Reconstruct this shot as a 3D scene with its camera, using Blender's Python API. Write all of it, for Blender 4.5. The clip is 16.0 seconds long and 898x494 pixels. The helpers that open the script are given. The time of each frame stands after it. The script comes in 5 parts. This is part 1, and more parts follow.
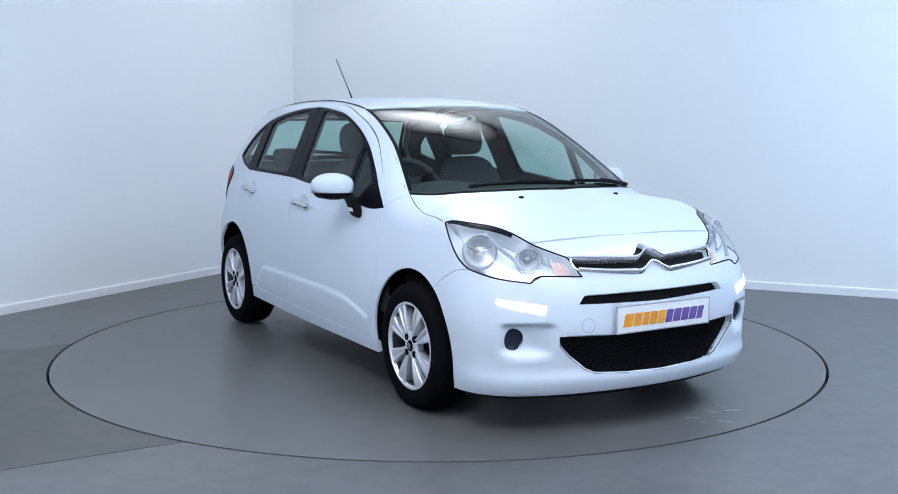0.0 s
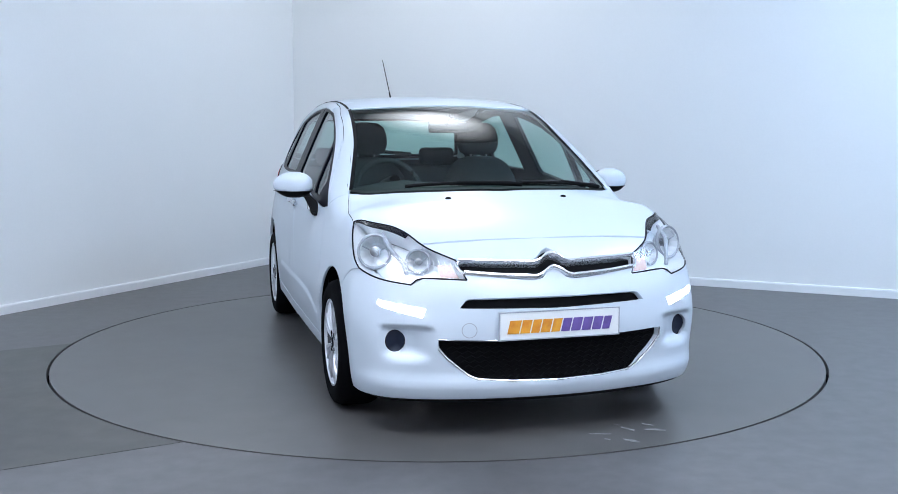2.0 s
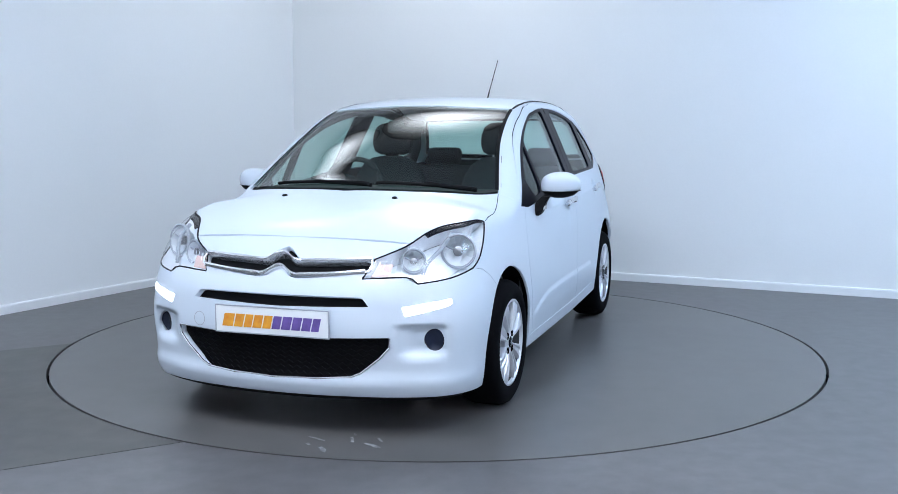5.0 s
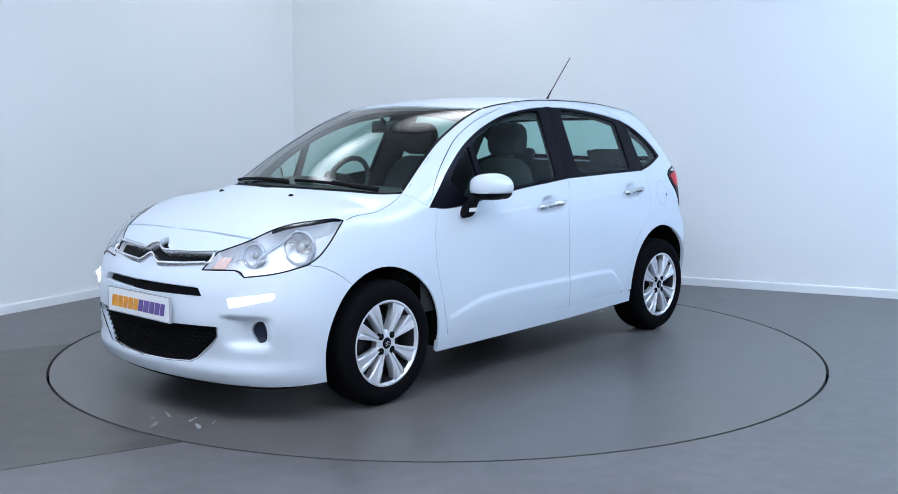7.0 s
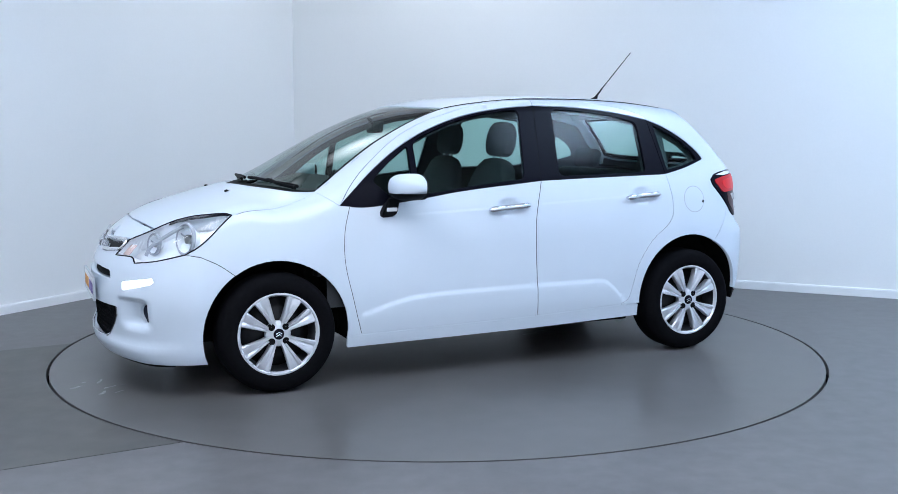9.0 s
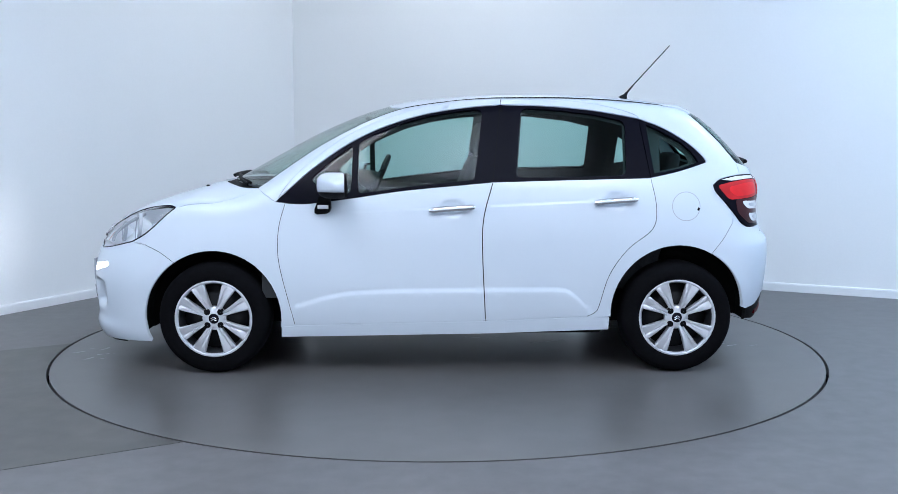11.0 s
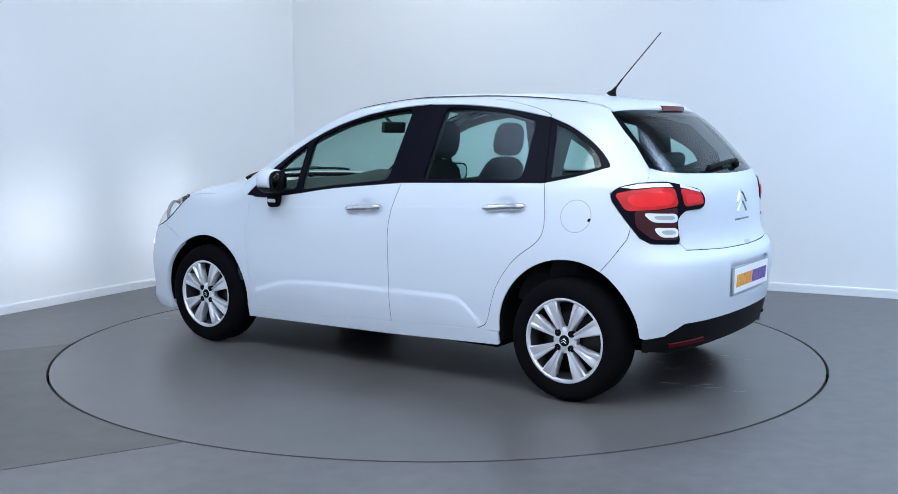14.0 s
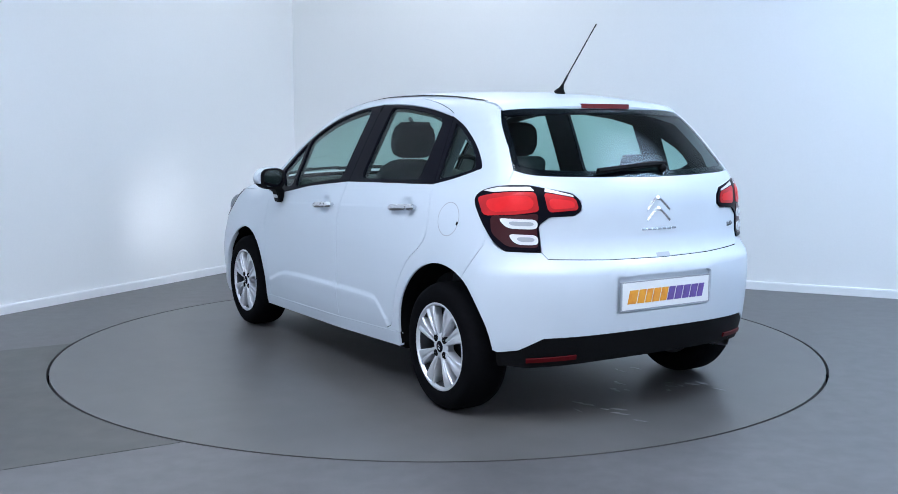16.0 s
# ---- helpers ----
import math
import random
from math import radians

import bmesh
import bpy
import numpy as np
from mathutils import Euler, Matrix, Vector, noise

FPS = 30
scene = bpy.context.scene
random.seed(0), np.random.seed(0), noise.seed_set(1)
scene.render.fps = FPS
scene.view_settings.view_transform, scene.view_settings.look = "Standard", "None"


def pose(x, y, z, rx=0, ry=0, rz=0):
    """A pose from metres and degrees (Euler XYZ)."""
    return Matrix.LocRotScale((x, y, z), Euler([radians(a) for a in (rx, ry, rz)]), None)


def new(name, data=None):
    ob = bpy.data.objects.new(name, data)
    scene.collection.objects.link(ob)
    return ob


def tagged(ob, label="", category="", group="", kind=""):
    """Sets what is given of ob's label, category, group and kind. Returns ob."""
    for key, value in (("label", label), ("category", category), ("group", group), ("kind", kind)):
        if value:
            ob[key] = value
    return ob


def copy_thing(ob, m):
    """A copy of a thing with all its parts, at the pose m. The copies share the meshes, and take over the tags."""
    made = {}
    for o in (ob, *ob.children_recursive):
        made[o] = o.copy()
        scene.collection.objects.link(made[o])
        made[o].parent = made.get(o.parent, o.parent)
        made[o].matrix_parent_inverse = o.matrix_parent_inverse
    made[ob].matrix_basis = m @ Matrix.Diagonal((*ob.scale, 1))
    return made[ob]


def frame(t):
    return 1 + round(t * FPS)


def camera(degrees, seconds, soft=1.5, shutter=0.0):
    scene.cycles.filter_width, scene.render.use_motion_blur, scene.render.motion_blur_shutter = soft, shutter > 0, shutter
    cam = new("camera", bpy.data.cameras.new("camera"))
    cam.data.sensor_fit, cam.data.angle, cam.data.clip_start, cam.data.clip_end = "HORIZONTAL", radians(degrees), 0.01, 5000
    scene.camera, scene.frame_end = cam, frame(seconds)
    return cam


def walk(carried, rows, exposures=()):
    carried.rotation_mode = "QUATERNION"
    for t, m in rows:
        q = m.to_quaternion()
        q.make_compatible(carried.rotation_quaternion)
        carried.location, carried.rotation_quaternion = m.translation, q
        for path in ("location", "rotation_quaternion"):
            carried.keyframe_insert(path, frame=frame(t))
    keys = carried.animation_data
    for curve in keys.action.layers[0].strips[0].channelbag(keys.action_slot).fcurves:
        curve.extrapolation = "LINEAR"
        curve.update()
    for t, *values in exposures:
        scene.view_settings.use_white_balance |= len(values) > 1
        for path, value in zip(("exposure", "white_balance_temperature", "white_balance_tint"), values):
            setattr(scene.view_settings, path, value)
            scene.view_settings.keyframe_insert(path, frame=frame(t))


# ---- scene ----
cam = camera(48.5, 16.0, soft=0.8)
EYE = pose(0, -6.004, 1.283, 90 - 6.60, 0, -0.58)
walk(cam, [(0, EYE), (16, EYE)], exposures=[(0, 1.08, 5760, 12.5), (16, 1.08, 5760, 12.5)])


# ---------------------------------------------------------------- light
world = bpy.data.worlds.new("world")
world.use_nodes = True
world.node_tree.nodes["Background"].inputs[0].default_value = (0.75, 0.85, 1.0, 1)
world.node_tree.nodes["Background"].inputs[1].default_value = 0.05
scene.world = world

# the room stands turned to the camera: U runs along one wall, V along the other, from the corner behind the turntable
CORNER, CEILING = Vector((-1.448, 4.06, 0)), 4.2
U, V = Vector((0.8949, -0.4462, 0)), Vector((-0.4662, -0.8847, 0))
LAMPS = [  # place, height, radius, brightness, colour
    ((0.4, -3.3), 4.1, 1.3, 5, (0.85, 0.93, 1.0)),
    ((-2.6, -1.9), 4.1, 1.2, 5, (0.62, 0.8, 1.0)),
    ((3.6, -1.0), 4.1, 1.4, 15, (0.63, 0.81, 1.0)),
    ((-1.75, 2.0), 4.1, 0.7, 4.2, (0.97, 1.0, 0.97)),
    ((0.1, 2.25), 4.1, 1.15, 5.5, (1.0, 1.0, 0.95)),
    # the last two are added fill by the camera, brightening the car's lower sides
    ((-1.3, -5.2), 4.1, 1.0, 12, (0.82, 0.91, 1.0)),
    ((2.6, -5.0), 4.1, 0.7, 14, (0.82, 0.91, 1.0)),
]


def ceiling_softbox(x, y, z, radius, bright, colour):
    """A round lamp with a cloth diffuser that is brightest in its middle."""
    lamp = new("ceiling_light")
    lamp.location = (x, y, z)
    tagged(lamp, "unseen round white diffuser lamp under the ceiling", "ceiling light", group="ceiling lights")
    bm = bmesh.new()
    lathe(bm, [(radius + 0.01, 0.0), (radius + 0.01, -0.1), (radius - 0.01, -0.1), (radius - 0.01, 0.0)], "Z", 48)
    if z < CEILING:
        lathe(bm, [(0.012, 0.0), (0.012, CEILING - z)], "Z", 10)
        box(bm, (-radius, -0.015, -0.03), (radius, 0.015, 0.0))
    part("frame", bm, MAT["ceiling_paint"], lamp)
    m = bpy.data.materials.new("diffuser_cloth")
    m.use_nodes = True
    n, l = m.node_tree.nodes, m.node_tree.links
    n.remove(n["Principled BSDF"])
    glow, where, scale, ball, soft = (n.new("ShaderNode" + k) for k in ("Emission", "TexCoord", "Mapping", "TexGradient", "Math"))
    scale.inputs["Scale"].default_value = (1 / radius,) * 3
    ball.gradient_type = "SPHERICAL"
    soft.operation, soft.inputs[1].default_value = "MULTIPLY", bright
    fade = n.new("ShaderNodeMath")
    fade.operation, fade.inputs[1].default_value = "POWER", 1.4
    glow.inputs[0].default_value = (*colour, 1)
    l.new(where.outputs["Object"], scale.inputs["Vector"])
    l.new(scale.outputs[0], ball.inputs[0])
    l.new(ball.outputs["Fac"], fade.inputs[0])
    l.new(fade.outputs[0], soft.inputs[0])
    l.new(soft.outputs[0], glow.inputs[1])
    l.new(glow.outputs[0], n["Material Output"].inputs[0])
    bm = bmesh.new()
    bmesh.ops.create_circle(bm, cap_ends=True, segments=48, radius=radius - 0.01)
    ob = part("diffuser", bm, m, lamp)
    ob.location = (0, 0, -0.08)
    for p in ob.data.polygons:
        if p.normal.z > 0:
            p.flip()
    return lamp


# ---------------------------------------------------------------- materials
MAT = {}


def shader(name, colour, rough=0.5, metal=0.0, coat=0.0, grain=None, bump=None, glow=0.0, vary=None, spec=0.5):
    """Principled material. grain: (scale, amount) of colour variation; vary: the same, large; bump: (scale, metres)."""
    m = bpy.data.materials.new(name)
    m.use_nodes = True
    n, l = m.node_tree.nodes, m.node_tree.links
    p = n["Principled BSDF"]
    p.inputs["Base Color"].default_value = (*colour, 1)
    p.inputs["Roughness"].default_value, p.inputs["Metallic"].default_value = rough, metal
    p.inputs["Coat Weight"].default_value, p.inputs["Coat Roughness"].default_value = coat, 0.04
    p.inputs["Specular IOR Level"].default_value = spec
    if glow:
        p.inputs["Emission Color"].default_value, p.inputs["Emission Strength"].default_value = (*colour, 1), glow
    where = n.new("ShaderNodeTexCoord").outputs["Object"]
    last = None
    for kind in (grain, vary):
        if kind:
            t = n.new("ShaderNodeTexNoise")
            t.inputs["Scale"].default_value, t.inputs["Detail"].default_value = kind[0], 6
            l.new(where, t.inputs["Vector"])
            mix = n.new("ShaderNodeMix")
            mix.data_type, mix.blend_type = "RGBA", "OVERLAY"
            mix.inputs[0].default_value = kind[1]
            if last is None:
                mix.inputs[6].default_value = (*colour, 1)
            else:
                l.new(last, mix.inputs[6])
            spread = n.new("ShaderNodeMapRange")
            spread.inputs["From Min"].default_value, spread.inputs["From Max"].default_value = 0.3, 0.7
            l.new(t.outputs["Fac"], spread.inputs["Value"])
            l.new(spread.outputs["Result"], mix.inputs[7])
            last = mix.outputs[2]
            r = n.new("ShaderNodeMath")
            r.operation, r.inputs[1].default_value, r.inputs[2].default_value = "MULTIPLY_ADD", 0.2, rough - 0.1
            l.new(t.outputs["Fac"], r.inputs[0])
            if rough > 0.12:
                l.new(r.outputs[0], p.inputs["Roughness"])
    if last is not None:
        l.new(last, p.inputs["Base Color"])
    if bump:
        t = n.new("ShaderNodeTexNoise")
        t.inputs["Scale"].default_value, t.inputs["Detail"].default_value = bump[0], 4
        l.new(where, t.inputs["Vector"])
        b = n.new("ShaderNodeBump")
        b.inputs["Distance"].default_value, b.inputs["Strength"].default_value = bump[1], 0.6
        l.new(t.outputs["Fac"], b.inputs["Height"])
        l.new(b.outputs[0], p.inputs["Normal"])
    MAT[name] = m
    return m


def pane(name, tint, face=0.07):
    """A thin sheet of glass: tinted see-through, with a mirror image that grows towards grazing."""
    m = bpy.data.materials.new(name)
    m.use_nodes = True
    n, l = m.node_tree.nodes, m.node_tree.links
    n.remove(n["Principled BSDF"])
    clear, gloss, mix, edge, power, lift_up = (n.new("ShaderNode" + k) for k in ("BsdfTransparent", "BsdfGlossy", "MixShader", "LayerWeight", "Math", "Math"))
    clear.inputs[0].default_value = (*tint, 1)
    gloss.inputs["Roughness"].default_value = 0.03
    edge.inputs[0].default_value = 0.5
    power.operation, power.inputs[1].default_value = "POWER", 5.0
    lift_up.operation, lift_up.inputs[1].default_value, lift_up.inputs[2].default_value = "MULTIPLY_ADD", 1 - face, face
    l.new(edge.outputs["Facing"], power.inputs[0])
    l.new(power.outputs[0], lift_up.inputs[0])
    l.new(lift_up.outputs[0], mix.inputs[0])
    l.new(clear.outputs[0], mix.inputs[1])
    l.new(gloss.outputs[0], mix.inputs[2])
    l.new(mix.outputs[0], n["Material Output"].inputs[0])
    MAT[name] = m
    return m


shader("white_paint", (0.555, 0.61, 0.68), 0.38, coat=0.4, vary=(1.5, 0.03))
shader("wall_paint", (0.8, 0.81, 0.81), 0.6, vary=(0.7, 0.06), grain=(60, 0.03), bump=(90, 0.0006))
shader("skirting_paint", (0.78, 0.79, 0.8), 0.35, vary=(2, 0.06))
shader("ceiling_paint", (0.5, 0.5, 0.51), 0.8, vary=(1, 0.05))
shader("floor_vinyl", (0.094, 0.091, 0.093), 0.38, grain=(11, 0.14), vary=(1.1, 0.22), bump=(160, 0.0004))
shader("dark_vinyl", (0.055, 0.053, 0.048), 0.4, grain=(7, 0.25), vary=(1.8, 0.3), bump=(160, 0.0004))
shader("table_vinyl", (0.094, 0.09, 0.089), 0.34, grain=(6, 0.08), vary=(0.9, 0.18), bump=(160, 0.0004))
shader("dry_mark", (0.27, 0.275, 0.28), 0.4, grain=(30, 0.5))
shader("dark_pit", (0.003, 0.003, 0.003), 0.9, spec=0.05)
shader("dark_plastic", (0.005, 0.0052, 0.006), 0.55, spec=0.08, grain=(90, 0.2), bump=(300, 0.0003))
shader("gloss_black", (0.004, 0.004, 0.008), 0.3, coat=0.0, spec=0.04)
shader("liner_black", (0.006, 0.006, 0.006), 0.95, spec=0.1, bump=(60, 0.002))
shader("seam_black", (0.005, 0.005, 0.006), 0.9, spec=0.1)
shader("rubber", (0.004, 0.004, 0.005), 0.85, spec=0.04, grain=(60, 0.2), bump=(200, 0.0004))
shader("alloy", (0.66, 0.67, 0.71), 0.4, metal=0.6, vary=(9, 0.08))
shader("dark_alloy", (0.01, 0.01, 0.012), 0.5, metal=0.4)
shader("barrel_alloy", (0.07, 0.072, 0.08), 0.4, metal=0.7)
shader("chrome", (0.8, 0.81, 0.84), 0.2, metal=0.85)
shader("satin_chrome", (0.72, 0.74, 0.78), 0.22, metal=1.0)
shader("steel", (0.3, 0.3, 0.31), 0.35, metal=1.0)
shader("lamp_silver", (0.86, 0.88, 0.91), 0.35, metal=0.3)
shader("lamp_grey", (0.36, 0.38, 0.42), 0.3)
shader("indicator", (0.7, 0.5, 0.44), 0.25)
shader("lamp_red", (0.7, 0.008, 0.012), 0.35, coat=0.12, spec=0.3, vary=(16, 0.2))
shader("lamp_deep_red", (0.48, 0.004, 0.008), 0.35, coat=0.12, spec=0.3, vary=(14, 0.2))
shader("lamp_dark_red", (0.035, 0.002, 0.005), 0.3, spec=0.3)
shader("lamp_white", (0.75, 0.76, 0.78), 0.2, coat=0.6)
shader("brake_red", (0.11, 0.002, 0.005), 0.35, spec=0.3)
shader("reflector_red", (0.07, 0.002, 0.004), 0.4, spec=0.1)
shader("fog_glass", (0.02, 0.025, 0.045), 0.12, coat=0.1, spec=0.2)
shader("drl", (1.0, 0.98, 0.95), 0.4, glow=4.0)
shader("led", (1.0, 0.98, 0.95), 0.4, glow=5200.0)
shader("plate_white", (0.78, 0.79, 0.8), 0.35)
shader("plate_orange", (0.72, 0.3, 0.02), 0.5, vary=(25, 0.3))
shader("plate_purple", (0.13, 0.08, 0.3), 0.5, vary=(25, 0.2))
shader("badge_grey", (0.3, 0.31, 0.33), 0.25, metal=0.8)
shader("seat_cloth", (0.02, 0.022, 0.027), 0.9, grain=(120, 0.3), bump=(300, 0.0008))
shader("cabin_plastic", (0.018, 0.02, 0.023), 0.6, grain=(150, 0.2), bump=(400, 0.0004))
shader("cabin_light", (0.42, 0.43, 0.42), 0.8, grain=(90, 0.1))
shader("mirror", (0.5, 0.55, 0.56), 0.02, metal=1.0)
pane("cabin_glass", (0.62, 0.8, 0.76), 0.019)
pane("screen_glass", (0.66, 0.82, 0.77), 0.08)
pane("lamp_glass", (0.96, 0.97, 0.98), 0.05)


# ---------------------------------------------------------------- mesh helpers
def mesh_object(name, bm, material, parent=None, label=""):
    data = bpy.data.meshes.new(name)
    bmesh.ops.recalc_face_normals(bm, faces=bm.faces)
    bm.to_mesh(data)
    bm.free()
    if material:
        data.materials.append(material)
    ob = new(name, data)
    ob.parent = parent
    if label:
        ob["label"] = label
    return ob


def part(name, bm, material, parent, label="", smooth=False):
    ob = mesh_object(name, bm, material, parent, label)
    if smooth:
        ob.data.shade_smooth()
        ob.data.set_sharp_from_angle(angle=radians(38))
    return ob


def box(bm, lo, hi, bevel=0.0, m=None):
    vs = bmesh.ops.create_cube(bm, size=1)["verts"]
    lo, hi = Vector(lo), Vector(hi)
    for v in vs:
        v.co = Vector((lo[i] + (v.co[i] + 0.5) * (hi[i] - lo[i]) for i in range(3)))
    if bevel:
        edges = list({e for v in vs for e in v.link_edges})
        vs = [v for v in bmesh.ops.bevel(bm, geom=edges, offset=bevel, segments=3, affect="EDGES", profile=0.5)["verts"]]
    if m is not None:
        bmesh.ops.transform(bm, matrix=m, verts=list({v for v in vs}))
    return vs


def lathe(bm, profile, axis="Y", n=64, closed=False):
    """Turn (radius, along) pairs round an axis."""
    rings = []
    for r, a in profile:
        ring = []
        for i in range(n):
            c, s = math.cos(2 * math.pi * i / n) * r, math.sin(2 * math.pi * i / n) * r
            ring.append(bm.verts.new({"Y": (c, a, s), "X": (a, c, s), "Z": (c, s, a)}[axis]))
        rings.append(ring)
    pairs = list(zip(rings, rings[1:])) + ([(rings[-1], rings[0])] if closed else [])
    for p, q in pairs:
        for i in range(n):
            bm.faces.new((p[i], p[(i + 1) % n], q[(i + 1) % n], q[i]))
    return rings


def tube(bm, points, radius, n=10, cap=True):
    """A round bar along points; radius a number or one for each point."""
    pts = [Vector(p) for p in points]
    rad = radius if isinstance(radius, (list, tuple)) else [radius] * len(pts)
    rings = []
    for i, p in enumerate(pts):
        d = (pts[min(i + 1, len(pts) - 1)] - pts[max(i - 1, 0)]).normalized()
        a = d.orthogonal().normalized() if abs(d.z) > 0.9 else d.cross(Vector((0, 0, 1))).normalized()
        b = d.cross(a)
        rings.append([bm.verts.new(p + (a * math.cos(2 * math.pi * k / n) + b * math.sin(2 * math.pi * k / n)) * rad[i]) for k in range(n)])
    for p, q in zip(rings, rings[1:]):
        for k in range(n):
            bm.faces.new((p[k], p[(k + 1) % n], q[(k + 1) % n], q[k]))
    if cap:
        bm.faces.new(rings[0][::-1])
        bm.faces.new(rings[-1])


def loft(bm, sections, caps=True):
    rings = [[bm.verts.new(p) for p in s] for s in sections]
    for p, q in zip(rings, rings[1:]):
        for k in range(len(p)):
            bm.faces.new((p[k], p[(k + 1) % len(p)], q[(k + 1) % len(p)], q[k]))
    if caps:
        bm.faces.new(rings[0][::-1])
        bm.faces.new(rings[-1])


def slab(bm, outline, thick, plane):
    """An outline of (a, b) as a plate; plane(a, b, depth) gives its points."""
    top = [bm.verts.new(plane(a, b, 0)) for a, b in outline]
    low = [bm.verts.new(plane(a, b, -thick)) for a, b in outline]
    bm.faces.new(top)
    bm.faces.new(low[::-1])
    for i in range(len(top)):
        j = (i + 1) % len(top)
        bm.faces.new((top[i], low[i], low[j], top[j]))


# ---------------------------------------------------------------- the room
def wall(name, start, way, length, inward):
    bm = bmesh.new()
    a, b = Vector(start), Vector(start) + way * length
    o = inward * -0.15
    loft(bm, [[a, a + o, a + o + Vector((0, 0, CEILING)), a + Vector((0, 0, CEILING))], [b, b + o, b + o + Vector((0, 0, CEILING)), b + Vector((0, 0, CEILING))]])
    ob = mesh_object(name, bm, MAT["wall_paint"])
    return tagged(ob, "smooth white painted studio wall", "wall", kind="structure")


def skirting(name, start, way, length, inward):
    bm = bmesh.new()
    a, b = Vector(start), Vector(start) + way * length
    prof = [(0.0, 0.0), (0.016, 0.0), (0.016, 0.056), (0.012, 0.066), (0.0, 0.068)]
    loft(bm, [[p + inward * d + Vector((0, 0, h)) for d, h in prof] for p in (a, b)])
    ob = mesh_object(name, bm, MAT["skirting_paint"])
    return tagged(ob, "low white painted skirting board along the wall", "baseboard", kind="structure")


# lengths put the unseen south and east walls near, to bounce light back
LONG_U, LONG_V = 8.4, 9.8
FAR_U, FAR_V = CORNER + U * LONG_U, CORNER + V * LONG_V
wall("wall_north", CORNER, U, LONG_U, V)
wall("wall_west", CORNER, V, LONG_V, U)
wall("wall_south", FAR_V, U, LONG_U, -V)
wall("wall_east", FAR_U, V, LONG_V, -U)
skirting("baseboard_north", CORNER + U * 0.016, U, LONG_U - 0.016, V)
skirting("baseboard_west", CORNER, V, LONG_V, U)
bm = bmesh.new()
cs = [CORNER - U * 0.15 - V * 0.15, FAR_U + U * 0.15 - V * 0.15, FAR_U + U * 0.15 + V * (LONG_V + 0.15), FAR_V - U * 0.15 + V * 0.15]
loft(bm, [[c + Vector((0, 0, CEILING)) for c in cs], [c + Vector((0, 0, CEILING + 0.15)) for c in cs]])
tagged(mesh_object("ceiling", bm, MAT["ceiling_paint"]), "plain grey studio ceiling", "ceiling", kind="structure")

RING = 2.229
N_RING = 180
circle = [Vector((math.cos(2 * math.pi * i / N_RING), math.sin(2 * math.pi * i / N_RING), 0)) for i in range(N_RING)]
bm = bmesh.new()
inner = [bm.verts.new(c * (RING + 0.0075)) for c in circle]
lower = [bm.verts.new(c * (RING + 0.0075) + Vector((0, 0, -0.05))) for c in circle]
outer = [bm.verts.new(c * 14.0) for c in circle]
for i in range(N_RING):
    j = (i + 1) % N_RING
    bm.faces.new((inner[i], outer[i], outer[j], inner[j]))
    bm.faces.new((lower[i], inner[i], inner[j], lower[j]))
tagged(mesh_object("floor", bm, MAT["floor_vinyl"]), "grey vinyl studio floor with faint scuffs", "floor", kind="structure")
bm = bmesh.new()
bm.faces.new([bm.verts.new(c * (RING + 0.03) + Vector((0, 0, -0.05))) for c in circle])
tagged(mesh_object("floor_pit", bm, MAT["dark_pit"]), "dark gap below the turntable rim", "floor", kind="structure")
# added fill light, unseen: a glowing cloth under the ceiling between car and camera
cloth = shader("light_cloth", (1.0, 0.99, 0.96), 0.8, glow=4.9)
bm = bmesh.new()
a, b = CORNER + U * 0.9 + V * 5.6, CORNER + U * 7.6 + V * 5.6
cs = [a, b, b + V * 1.8, a + V * 1.8]
loft(bm, [[c + Vector((0, 0, CEILING - 0.06)) for c in cs], [c + Vector((0, 0, CEILING - 0.01)) for c in cs]])
tagged(mesh_object("light_panel", bm, cloth), "added unseen white cloth fill panel under the ceiling", "ceiling light")
# a darker sheet of vinyl that butts against the ring
bm = bmesh.new()
arc = [Vector((math.cos(radians(a)), math.sin(radians(a)), 0)) * (RING + 0.012) for a in np.linspace(180.5, 241.5, 40)]
away = Vector((-0.87, -0.49, 0)) * 2.6
slab(bm, [(p.x, p.y) for p in arc] + [((arc[-1] + away).x, (arc[-1] + away).y), ((arc[0] + away).x, (arc[0] + away).y)], 0.0014, lambda a, b, d: Vector((a, b, 0.0016 + d)))
tagged(mesh_object("floor_patch", bm, MAT["dark_vinyl"]), "darker grey vinyl sheet laid beside the turntable", "floor", kind="structure")

bm = bmesh.new()
ring_a = [bm.verts.new(c * (RING - 0.0075)) for c in circle]
ring_b = [bm.verts.new(c * (RING - 0.0075) + Vector((0, 0, -0.045))) for c in circle]
bm.faces.new(ring_a)
bm.faces.new(ring_b[::-1])
for i in range(N_RING):
    j = (i + 1) % N_RING
    bm.faces.new((ring_a[i], ring_b[i], ring_b[j], ring_a[j]))
turntable = tagged(mesh_object("turntable", bm, MAT["table_vinyl"]), "round grey turntable flush with the floor", "turntable")


